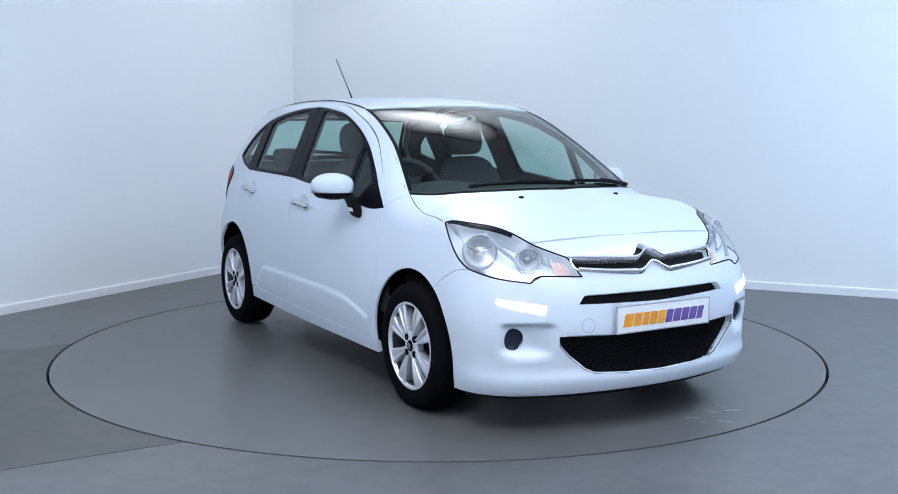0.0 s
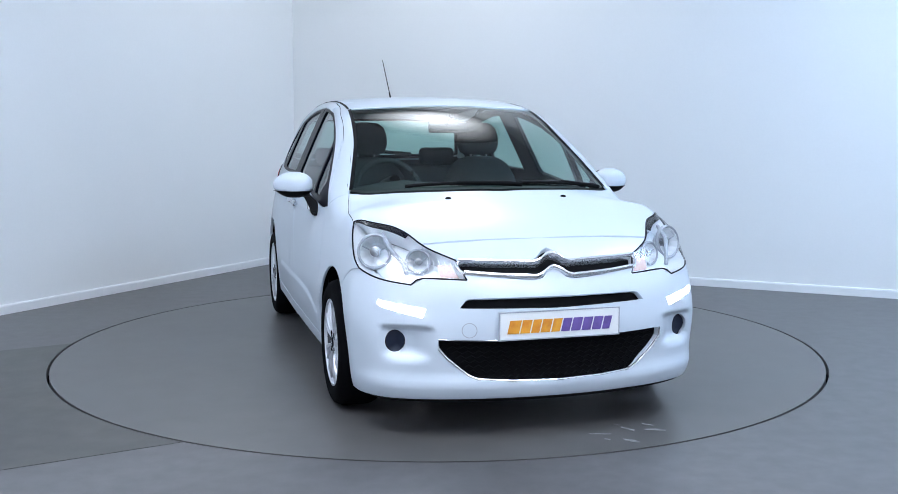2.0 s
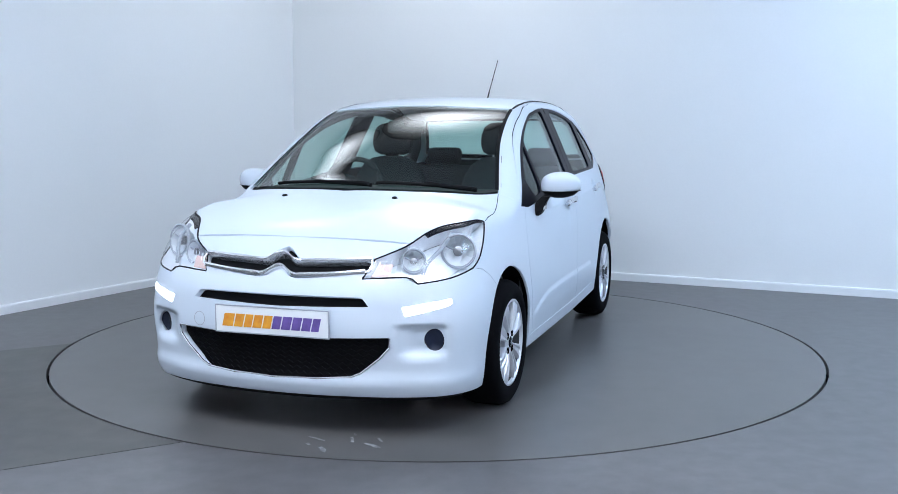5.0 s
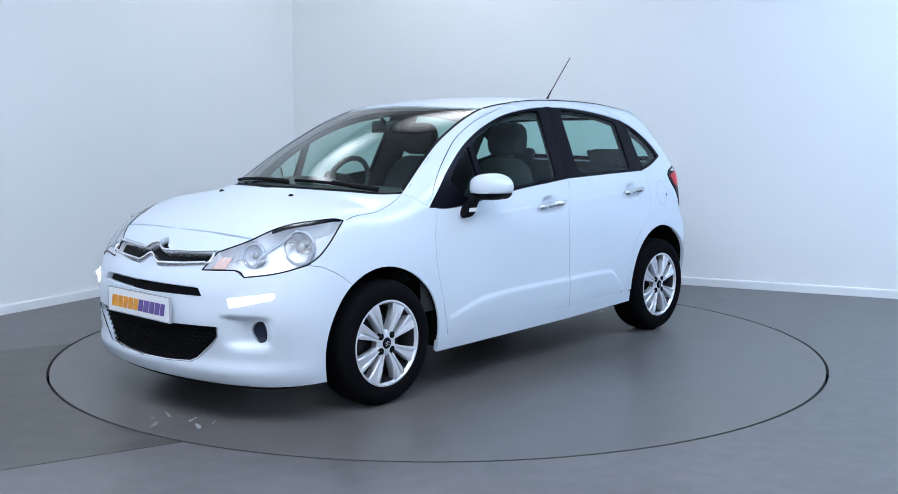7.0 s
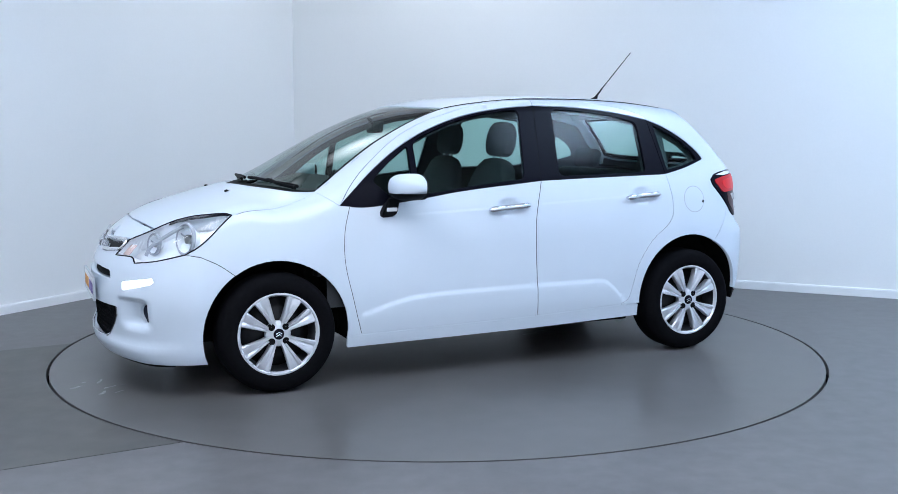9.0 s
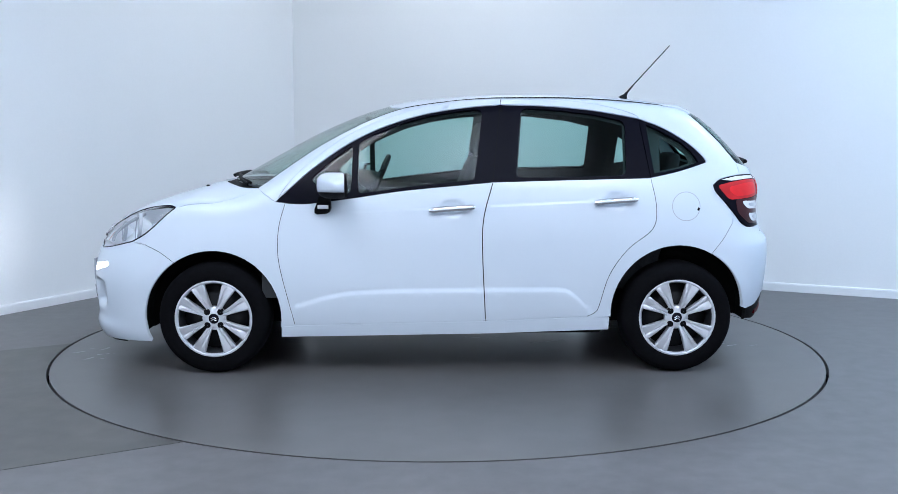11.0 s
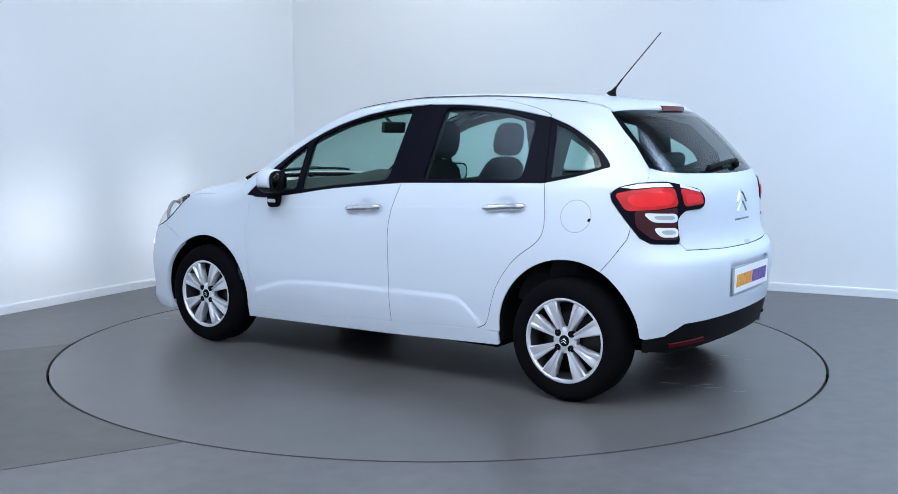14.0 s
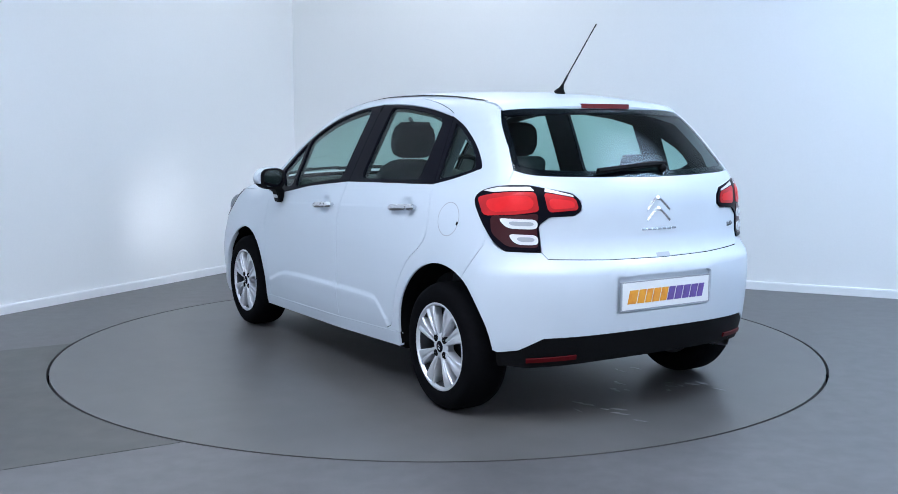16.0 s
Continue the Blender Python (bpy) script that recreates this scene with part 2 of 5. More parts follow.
# ---------------------------------------------------------------- the car's skin
def curve(table):
    """A smooth curve through a short table of (place, value)."""
    a = np.array(table, float)
    xs, ys = a[:, 0], a[:, 1]
    d = np.diff(ys) / np.diff(xs)
    m = np.concatenate([[d[0]], np.where(d[:-1] * d[1:] > 0, 2 * d[:-1] * d[1:] / (d[:-1] + d[1:] + 1e-12), 0), [d[-1]]])

    q = np.linspace(xs[0], xs[-1], 1500)
    i = np.clip(np.searchsorted(xs, q) - 1, 0, len(xs) - 2)
    w = xs[i + 1] - xs[i]
    s = (q - xs[i]) / w
    table = (ys[i] * (1 + 2 * s) * (1 - s) ** 2 + m[i] * w * s * (1 - s) ** 2 + ys[i + 1] * s * s * (3 - 2 * s) + m[i + 1] * w * s * s * (s - 1))
    q = np.concatenate([[xs[0] - 9], q, [xs[-1] + 9]])
    table = np.concatenate([[ys[0] - 9 * m[0]], table, [ys[-1] + 9 * m[-1]]])

    def value(x):
        return np.interp(x, q, table)
    return value


def step(a, b, x):
    s = np.clip((np.asarray(x, float) - a) / (b - a), 0, 1)
    return s * s * (3 - 2 * s)


def blend(a, b, k):
    """The larger of two, rounded over the width k where they cross."""
    h = np.maximum(k - np.abs(a - b), 0)
    return np.maximum(a, b) + h * h / (4 * k)


half_width = curve([(0.15, 0.795), (0.22, 0.815), (0.3, 0.825), (0.5, 0.836), (0.7, 0.833), (0.88, 0.815), (0.99, 0.788),
                    (1.1, 0.742), (1.36, 0.622), (1.48, 0.562), (1.6, 0.49)])
front_low = curve([(0.15, 1.975), (0.2, 2.014), (0.24, 2.026), (0.29, 2.017), (0.45, 2.032), (0.56, 2.02), (0.66, 1.99), (0.74, 1.955), (0.82, 1.9), (1.0, 1.78)])
rear_line = curve([(0.15, -1.76), (0.25, -1.81), (0.4, -1.85), (0.62, -1.868), (0.69, -1.862), (0.74, -1.825), (0.8, -1.803), (0.98, -1.79),
                   (1.07, -1.755), (1.12, -1.715), (1.42, -1.42), (1.6, -1.23)])
top_line = curve([(-1.9, 1.3), (-1.45, 1.417), (-1.3, 1.445), (-1.07, 1.474), (-0.9, 1.487), (-0.6, 1.496), (-0.3, 1.496), (0.0, 1.482), (0.2, 1.462),
                  (0.4, 1.416), (0.6, 1.344), (0.8, 1.251), (1.0, 1.143), (1.2, 1.035), (1.3, 1.0), (1.37, 0.98), (1.6, 0.912), (1.8, 0.84),
                  (1.92, 0.78), (2.05, 0.67)])
top_crown = curve([(-1.5, 0.15), (-0.5, 0.07), (0.2, 0.15), (0.6, 0.27), (1.0, 0.33), (1.2, 0.22), (1.4, 0.1), (1.7, 0.1), (2.0, 0.12)])
taper_front = curve([(0.0, 0.0), (0.3, 0.004), (0.9, 0.03), (1.2, 0.042), (1.45, 0.055), (1.8, 0.1), (2.1, 0.16)])
taper_rear = curve([(0.6, 0.0), (0.9, 0.004), (1.2, 0.018), (1.42, 0.042), (1.7, 0.09), (1.9, 0.14)])


rib_line = curve([(-0.74, 0.37), (-0.69, 0.42), (-0.63, 0.458), (-0.56, 0.464), (0.2, 0.458), (0.5, 0.446), (0.62, 0.425), (0.74, 0.39)])


def hull(x, y, z):
    """Below nought inside the car's painted skin, above nought outside."""
    y = np.abs(y)
    high = step(0.45, 0.95, z)
    w = half_width(z) - taper_front(x) * (0.25 + 0.75 * high) * (x > 0) - taper_rear(-x) * (0.3 + 0.7 * high) * (x < 0)
    # creased rib low on the doors, a faint shoulder line, and a dish behind each handle
    w = w + 0.007 * step(0.006, -0.028, z - rib_line(x)) * step(0.24, 0.36, z) * (x < 0.8) * (x > -0.8)
    w = w + 0.0022 * step(0.007, -0.009, z - 0.884 + 0.045 * x) * step(0.7, 0.3, x) * step(-1.05, -0.8, x) * step(0.6, 0.8, z)
    for hx, hz in ((-0.03, 0.882), (-0.896, 0.921)):
        w = w - 0.019 * np.exp(-(((x - hx) / 0.055) ** 2 + ((z - hz) / 0.038) ** 2) ** 2)
    side = y - w
    nose = x - front_low(z) + 0.28 * y ** 2 + 0.35 * y ** 6
    # wedge-shaped scoop that runs from the mouth out to each fog light
    nose = nose + 0.05 * step(0.5, 0.6, y) * step(0.735, 0.65, y) * step(0.335, 0.385, z) * step(0.49, 0.466, z) * (x > 1.2)
    tail = rear_line(z) - x + 0.22 * y ** 2 + 0.5 * y ** 6
    top = (z - top_line(x) + top_crown(x) * y ** 2) * 0.93
    f = blend(side, top, 0.07)
    f = blend(f, nose, 0.13)
    f = blend(f, tail, 0.09)
    return f


def land(origin, way, near, far):
    """Where rays from outside (near) to inside (far) first meet the skin."""
    origin, way = np.asarray(origin, float), np.asarray(way, float)
    lo, hi = np.full(len(origin), float(near)), np.full(len(origin), float(far))
    for _ in range(40):
        mid = (lo + hi) / 2
        p = origin + way * mid[:, None]
        out = hull(p[:, 0], p[:, 1], p[:, 2]) > 0
        lo, hi = np.where(out, mid, lo), np.where(out, hi, mid)
    return origin + way * hi[:, None]


def slope(p):
    """Outward normals of the skin."""
    e = 0.002
    g = np.stack([hull(p[:, 0] + (e if i == 0 else 0), p[:, 1] + (e if i == 1 else 0), p[:, 2] + (e if i == 2 else 0))
                  - hull(p[:, 0] - (e if i == 0 else 0), p[:, 1] - (e if i == 1 else 0), p[:, 2] - (e if i == 2 else 0)) for i in range(3)], 1)
    return g / np.maximum(np.linalg.norm(g, axis=1), 1e-9)[:, None]


NOSE, TAIL, ARM = 1.0, -0.9, 0.9   # the upright axes round which nose and tail are unrolled


def lift(dom, q):
    """Points on the skin from flat ones: side (x, z), top (x, y), nose and tail (arc, z)."""
    q = np.asarray(q, float)
    zero, one = np.zeros(len(q)), np.ones(len(q))
    if dom == "side":
        return land(np.stack([q[:, 0], zero + 2, q[:, 1]], 1), np.stack([zero, -one, zero], 1), 0.0, 2.0)
    if dom == "top":
        return land(np.stack([q[:, 0], q[:, 1], zero + 2.5], 1), np.stack([zero, zero, -one], 1), 0.0, 2.0)
    a, cx, s = q[:, 0] / ARM, (NOSE if dom == "nose" else TAIL), (1 if dom == "nose" else -1)
    return land(np.stack([zero + cx, zero, q[:, 1]], 1), np.stack([s * np.cos(a), np.sin(a), zero], 1), 2.0, 0.0)


def flat(dom, pts):
    """The other way: (y, z) pairs, met along the car, or (x, y, z) triples, to the unrolled nose or tail."""
    s, cx = (1, NOSE) if dom == "nose" else (-1, TAIL)
    p = np.array([(0.0, *q) if len(q) == 2 else tuple(q) for q in pts], float)
    short = np.array([len(q) == 2 for q in pts])
    if short.any():
        way = np.zeros((len(p), 3))
        way[:, 0] = -s
        p[short, 0] = land(np.stack([np.full(len(p), 3.0 * s), p[:, 1], p[:, 2]], 1), way, 0.0, 3.0)[short, 0]
    return [(math.atan2(y, s * (x - cx)) * ARM, z) for x, y, z in p]


def flow(pts, n=6):
    """A smooth line through a few points."""
    p = [np.array(q, float) for q in pts]
    p = [2 * p[0] - p[1]] + p + [2 * p[-1] - p[-2]]
    out = []
    for a, b, c, d in zip(p, p[1:], p[2:], p[3:]):
        for k in range(n):
            t = k / n
            out.append(tuple(0.5 * (2 * b + (c - a) * t + (2 * a - 5 * b + 4 * c - d) * t * t + (3 * b - a - 3 * c + d) * t ** 3)))
    return out + [tuple(p[-2])]


def soften(loop, r=0.012):
    """A closed outline with its corners rounded over r."""
    q = [np.array(p, float) for p in loop]
    for cut in (r, r * 0.45):
        out = []
        for a, b in zip(q, q[1:] + q[:1]):
            d = b - a
            w = min(0.3, cut / max(float(np.hypot(*d)), 1e-6))
            out += [a + d * w, b - d * w]
        q = out
    return [tuple(p) for p in q]


def both(half):
    """A half outline from middle to middle, made whole by its mirror image."""
    return list(half) + [(-a, b) for a, b in half[::-1] if abs(a) > 1e-4]


def within(poly, q):
    x, y = q[:, 0], q[:, 1]
    hit = np.zeros(len(q), bool)
    for (ax, ay), (bx, by) in zip(poly, poly[1:] + poly[:1]):
        cross = (ay > y) != (by > y)
        with np.errstate(divide="ignore", invalid="ignore"):
            hit ^= cross & (x < (bx - ax) * (y - ay) / (by - ay) + ax)
    return hit


def shrink(loop, d):
    """A closed outline drawn in by d."""
    q = np.array(loop, float)
    e = np.roll(q, -1, 0) - q
    e /= np.maximum(np.hypot(*e.T), 1e-9)[:, None]
    t = e + np.roll(e, 1, 0)
    t /= np.maximum(np.hypot(*t.T), 1e-9)[:, None]
    turn = np.sign(np.sum(q[:, 0] * np.roll(q[:, 1], -1) - np.roll(q[:, 0], -1) * q[:, 1]))
    return [tuple(v) for v in q + np.stack([-t[:, 1], t[:, 0]], 1) * d * turn]


def panel(name, dom, outline, material, parent, grid=0.04, off=0.0, holes=(), lip=0.012, mirror=False, label="", gap=0.0021, lines=()):
    """A sheet cut to an outline and laid on the skin, with turned-in edges."""
    from mathutils.geometry import delaunay_2d_cdt
    pts, edges, loops = [], [], []
    for loop in (outline, *holes):
        dense = []
        for (ax, ay), (bx, by) in zip(loop, list(loop[1:]) + [loop[0]]):
            n = max(1, int(math.hypot(bx - ax, by - ay) / (grid * 0.8)))
            if math.hypot(bx - ax, by - ay) > 1e-5:
                dense += [(ax + (bx - ax) * k / n, ay + (by - ay) * k / n) for k in range(n)]
        dense = shrink(dense, gap if loop is outline else -gap)
        loops.append(dense)
        base = len(pts)
        pts += dense
        edges += [(base + k, base + (k + 1) % len(dense)) for k in range(len(dense))]
    for line in lines:
        base = len(pts)
        pts += list(line)
        edges += [(base + k, base + k + 1) for k in range(len(line) - 1)]
    rim = np.array(pts)
    lo, hi = rim.min(0), rim.max(0)
    gx, gy = np.meshgrid(np.arange(lo[0] + grid / 2, hi[0], grid), np.arange(lo[1] + grid / 2, hi[1], grid))
    inside = np.stack([gx.ravel(), gy.ravel()], 1)
    if len(inside):
        keep = within(loops[0], inside)
        for h in loops[1:]:
            keep &= ~within(h, inside)
        inside = inside[keep]
    if len(inside):
        inside = inside[np.min(((inside[:, None] - rim[None]) ** 2).sum(2), 1) > (grid * 0.5) ** 2]
    allp = [Vector(p) for p in pts] + [Vector(p) for p in inside]
    vs, _, fs, *_ = delaunay_2d_cdt(allp, edges, [], 0, 1e-6)
    flatp = np.array([(v.x, v.y) for v in vs])
    mids = np.array([flatp[list(f)].mean(0) for f in fs])
    keep = within(loops[0], mids)
    for h in loops[1:]:
        keep &= ~within(h, mids)
    fs = [tuple(f) for f, k in zip(fs, keep) if k]
    p = lift(dom, flatp)
    n = slope(p)
    p = p + n * off
    m = np.array([1, -1, 1]) if mirror else np.array([1, 1, 1])
    p, n = p * m, n * m
    faces, count = [], {}
    for f in fs:
        a, b, c = f[:3]
        if np.dot(np.cross(p[b] - p[a], p[c] - p[a]), n[a] + n[b] + n[c]) < 0:
            f = f[::-1]
        faces.append(f)
        for i, j in zip(f, f[1:] + f[:1]):
            count[(min(i, j), max(i, j))] = count.get((min(i, j), max(i, j)), []) + [(i, j)]
    verts, norms = list(p), list(n)
    if lip:
        for hits in count.values():
            if len(hits) == 1:
                i, j = hits[0]
                k = len(verts)
                side = np.cross(p[j] - p[i], n[i])
                side = side / max(np.linalg.norm(side), 1e-9)
                soft = [side * 0.7 + n[i] * 0.7, side * 0.7 + n[j] * 0.7, side, side]
                verts += [p[j], p[i], p[i] - n[i] * lip, p[j] - n[j] * lip]
                norms += [soft[1], soft[0], soft[2], soft[3]]
                faces.append((k, k + 1, k + 2, k + 3))
    data = bpy.data.meshes.new(name)
    data.from_pydata([tuple(v) for v in verts], [], faces)
    data.materials.append(material)
    data.shade_smooth()
    data.normals_split_custom_set_from_vertices([tuple(v) for v in norms])
    ob = new(name, data)
    ob.parent = parent
    if label:
        ob["label"] = label
    return ob


def ribbon(bm, dom, line, width=0.02, off=-0.004, mirror=False):
    """A dark strip under a joint between panels."""
    q = np.array(line, float)
    run = np.concatenate([[0], np.cumsum(np.hypot(*np.diff(q, axis=0).T))])
    at = np.linspace(0, run[-1], max(len(q), int(run[-1] / 0.012) + 2))
    q = np.stack([np.interp(at, run, q[:, 0]), np.interp(at, run, q[:, 1])], 1)
    d = np.gradient(q, axis=0)
    d /= np.maximum(np.hypot(*d.T), 1e-9)[:, None]
    nn = np.stack([-d[:, 1], d[:, 0]], 1) * width / 2
    rows = []
    for side in (q + nn, q - nn):
        p = lift(dom, side)
        p = p + slope(p) * off
        if mirror:
            p = p * np.array([1, -1, 1])
        rows.append([bm.verts.new(tuple(v)) for v in p])
    for i in range(len(q) - 1):
        bm.faces.new((rows[0][i], rows[0][i + 1], rows[1][i + 1], rows[1][i]))


def arc(cx, cz, r, a0, a1, n=22):
    return [(cx + r * math.cos(radians(a)), cz + r * math.sin(radians(a))) for a in np.linspace(a0, a1, n)]


car = new("hatchback_car")
tagged(car, "white five-door hatchback car with black window surrounds on the turntable", "car")
WHITE, BLACK, GLASS = MAT["white_paint"], MAT["gloss_black"], MAT["cabin_glass"]
SIDES = (False, True)


def side_of(top):
    return [(p[0], p[2]) for p in lift("top", top)]


def deep(side):
    """Side points (x, z) as points on the skin."""
    return [tuple(p) for p in lift("side", side)]


def both_top(half):
    return list(half) + [(a, -b) for a, b in half[::-1] if abs(b) > 1e-4]


# lines that neighbouring panels share; side view (x, z)
DLO_LOW = flow([(0.9, 0.915), (0.785, 0.905), (0.68, 0.912), (0.472, 0.939), (0.207, 0.977), (-0.248, 1.019)], 4)
DLO_LOW_REAR = flow([(-0.248, 1.019), (-0.6, 1.029), (-1.088, 1.04)], 4)
DLO_END = flow([(-1.088, 1.04), (-1.237, 1.072), (-1.37, 1.112), (-1.396, 1.126), (-1.36, 1.174), (-1.282, 1.239), (-1.164, 1.308), (-1.043, 1.354)], 4)
DLO_TOP_REAR = flow([(-1.043, 1.354), (-0.806, 1.396), (-0.559, 1.421), (-0.296, 1.429)], 4)
DLO_TOP = flow([(-0.296, 1.429), (-0.119, 1.415), (0.076, 1.386), (0.235, 1.344), (0.396, 1.284), (0.554, 1.2), (0.708, 1.089), (0.797, 1.012), (0.9, 0.915)], 4)
SHUT = flow([(0.9, 0.915), (0.835, 1.012), (0.735, 1.112), (0.57, 1.238), (0.4, 1.326), (0.235, 1.382), (0.07, 1.424), (-0.12, 1.452), (-0.302, 1.464)], 4)
SHUT_REAR = flow([(-0.302, 1.464), (-0.56, 1.462), (-0.8, 1.434), (-0.953, 1.4), (-1.03, 1.372), (-1.043, 1.354)], 4)
B_SEAM = flow([(-0.248, 1.019), (-0.199, 0.837), (-0.192, 0.657), (-0.209, 0.284)], 5)
DOOR_FRONT = flow([(0.85, 0.909), (0.884, 0.776), (0.886, 0.618), (0.845, 0.428), (0.804, 0.262)], 5)
DOOR_REAR = flow([(-1.088, 1.04), (-1.113, 0.886), (-1.092, 0.773), (-0.96, 0.665), (-0.865, 0.53), (-0.815, 0.37), (-0.795, 0.33), (-0.752, 0.308)], 5)
FRONT_ARCH = arc(1.235, 0.298, 0.36, 56, 187.5)
FRONT_ARCH_LOW = arc(1.235, 0.298, 0.36, 56, -21)
REAR_ARCH = arc(-1.235, 0.325, 0.36, -3, 119)
REAR_ARCH_LOW = arc(-1.235, 0.325, 0.36, 119, 177)
FRONT_SEAM = flow([(1.594, 0.692), (1.51, 0.65), FRONT_ARCH[0]], 4)
REAR_SEAM = flow([(-1.524, 0.795), (-1.47, 0.715), REAR_ARCH[-1]], 4)
# seen from above (x, y)
WS_SIDE = flow([(1.005, 0.69), (0.874, 0.652), (0.655, 0.594), (0.45, 0.565), (0.229, 0.546)], 5)
ROOF_EDGE = flow([(0.229, 0.546), (0.0, 0.54), (-0.5, 0.54), (-1.0, 0.535), (-1.29, 0.515)], 5)
BONNET_SIDE = flow([(1.436, 0.752), (1.3, 0.745), (1.15, 0.722), (1.005, 0.69)], 5)
BONNET_BACK = flow([(1.005, 0.69), (1.13, 0.56), (1.25, 0.3), (1.3, 0.0)], 5)
WS_BASE = flow([(0.975, 0.683), (1.08, 0.56), (1.195, 0.3), (1.24, 0.0)], 5)
WS_TOP = flow([(0.229, 0.546), (0.31, 0.3), (0.335, 0.0)], 5)
LAMP_TOP = [(1.436, 0.752, 0.884), (1.47, 0.72, 0.893), (1.547, 0.665, 0.884), (1.609, 0.606, 0.872), (1.692, 0.562, 0.846), (1.785, 0.508, 0.799), (1.87, 0.405, 0.752)]
LAMP_LOW = [(1.94, 0.375, 0.675), (1.877, 0.545, 0.682), (1.874, 0.596, 0.656), (1.804, 0.691, 0.67), (1.741, 0.738, 0.685), (1.663, 0.771, 0.705)]
LAMP_OUT = [(1.663, 0.771, 0.705), (1.602, 0.778, 0.738), (1.542, 0.775, 0.787), (1.476, 0.762, 0.849), (1.436, 0.752, 0.884)]
BONNET_FRONT = [(1.816, 0.0), (1.8, 0.25), (1.778, 0.44), (1.765, 0.52)]
TAIL_LAMP = [(-1.423, 0.745, 1.0), (-1.46, 0.727, 1.03), (-1.52, 0.708, 1.046), (-1.581, 0.683, 1.054), (-1.65, 0.62, 1.055), (-1.733, 0.446, 1.018), (-1.748, 0.412, 0.985), (-1.752, 0.41, 0.945), (-1.745, 0.44, 0.924),
             (-1.713, 0.553, 0.92), (-1.695, 0.6, 0.885), (-1.71, 0.595, 0.77), (-1.617, 0.719, 0.775), (-1.575, 0.742, 0.8), (-1.535, 0.756, 0.85), (-1.435, 0.752, 0.965)]

def ribs(x0, x1):
    xs = np.linspace(x0, x1, 24)
    out = [[(x, float(rib_line(x)) + d) for x in xs] for d in (0.006, -0.003, -0.01, -0.018, -0.026)]
    return out + [[(x, 0.884 - 0.045 * x + d) for x in xs] for d in (0.008, 0.003, -0.004, -0.01)]


# bonnet, roof, screen
panel("bonnet", "top", both_top(BONNET_FRONT + [(p[0], p[1]) for p in LAMP_TOP[4::-1]] + BONNET_SIDE[1:] + BONNET_BACK[1:-1] + [(1.3, 0.0)]), WHITE, car, 0.045)
roof = panel("roof", "top", both_top([WS_TOP[-1]] + WS_TOP[-2::-1] + ROOF_EDGE[1:] + [(-1.32, 0.3), (-1.335, 0.0)]), WHITE, car, 0.06)
windscreen = panel("windscreen", "top", both_top([(1.24, 0.0)] + WS_BASE[-2::-1] + WS_SIDE[2:] + WS_TOP[1:]), MAT["screen_glass"], car, 0.06, off=-0.004, lip=0.0)
panel("cowl", "top", both_top([(1.3, 0.0)] + BONNET_BACK[-2::-1] + WS_BASE), MAT["dark_plastic"], car, 0.05, off=-0.014)
for s in SIDES:
    bm = bmesh.new()
    line = [(x, y * 1.0 - 0.0) for x, y in WS_SIDE[1:]]
    ribbon(bm, "top", line, 0.03, -0.002, s)
    part("screen_seal", bm, MAT["dark_plastic"], windscreen)
    bm = bmesh.new()
    ribbon(bm, "top", ROOF_EDGE, 0.013, 0.0015, s)
    part("roof_gutter", bm, MAT["dark_plastic"], roof)

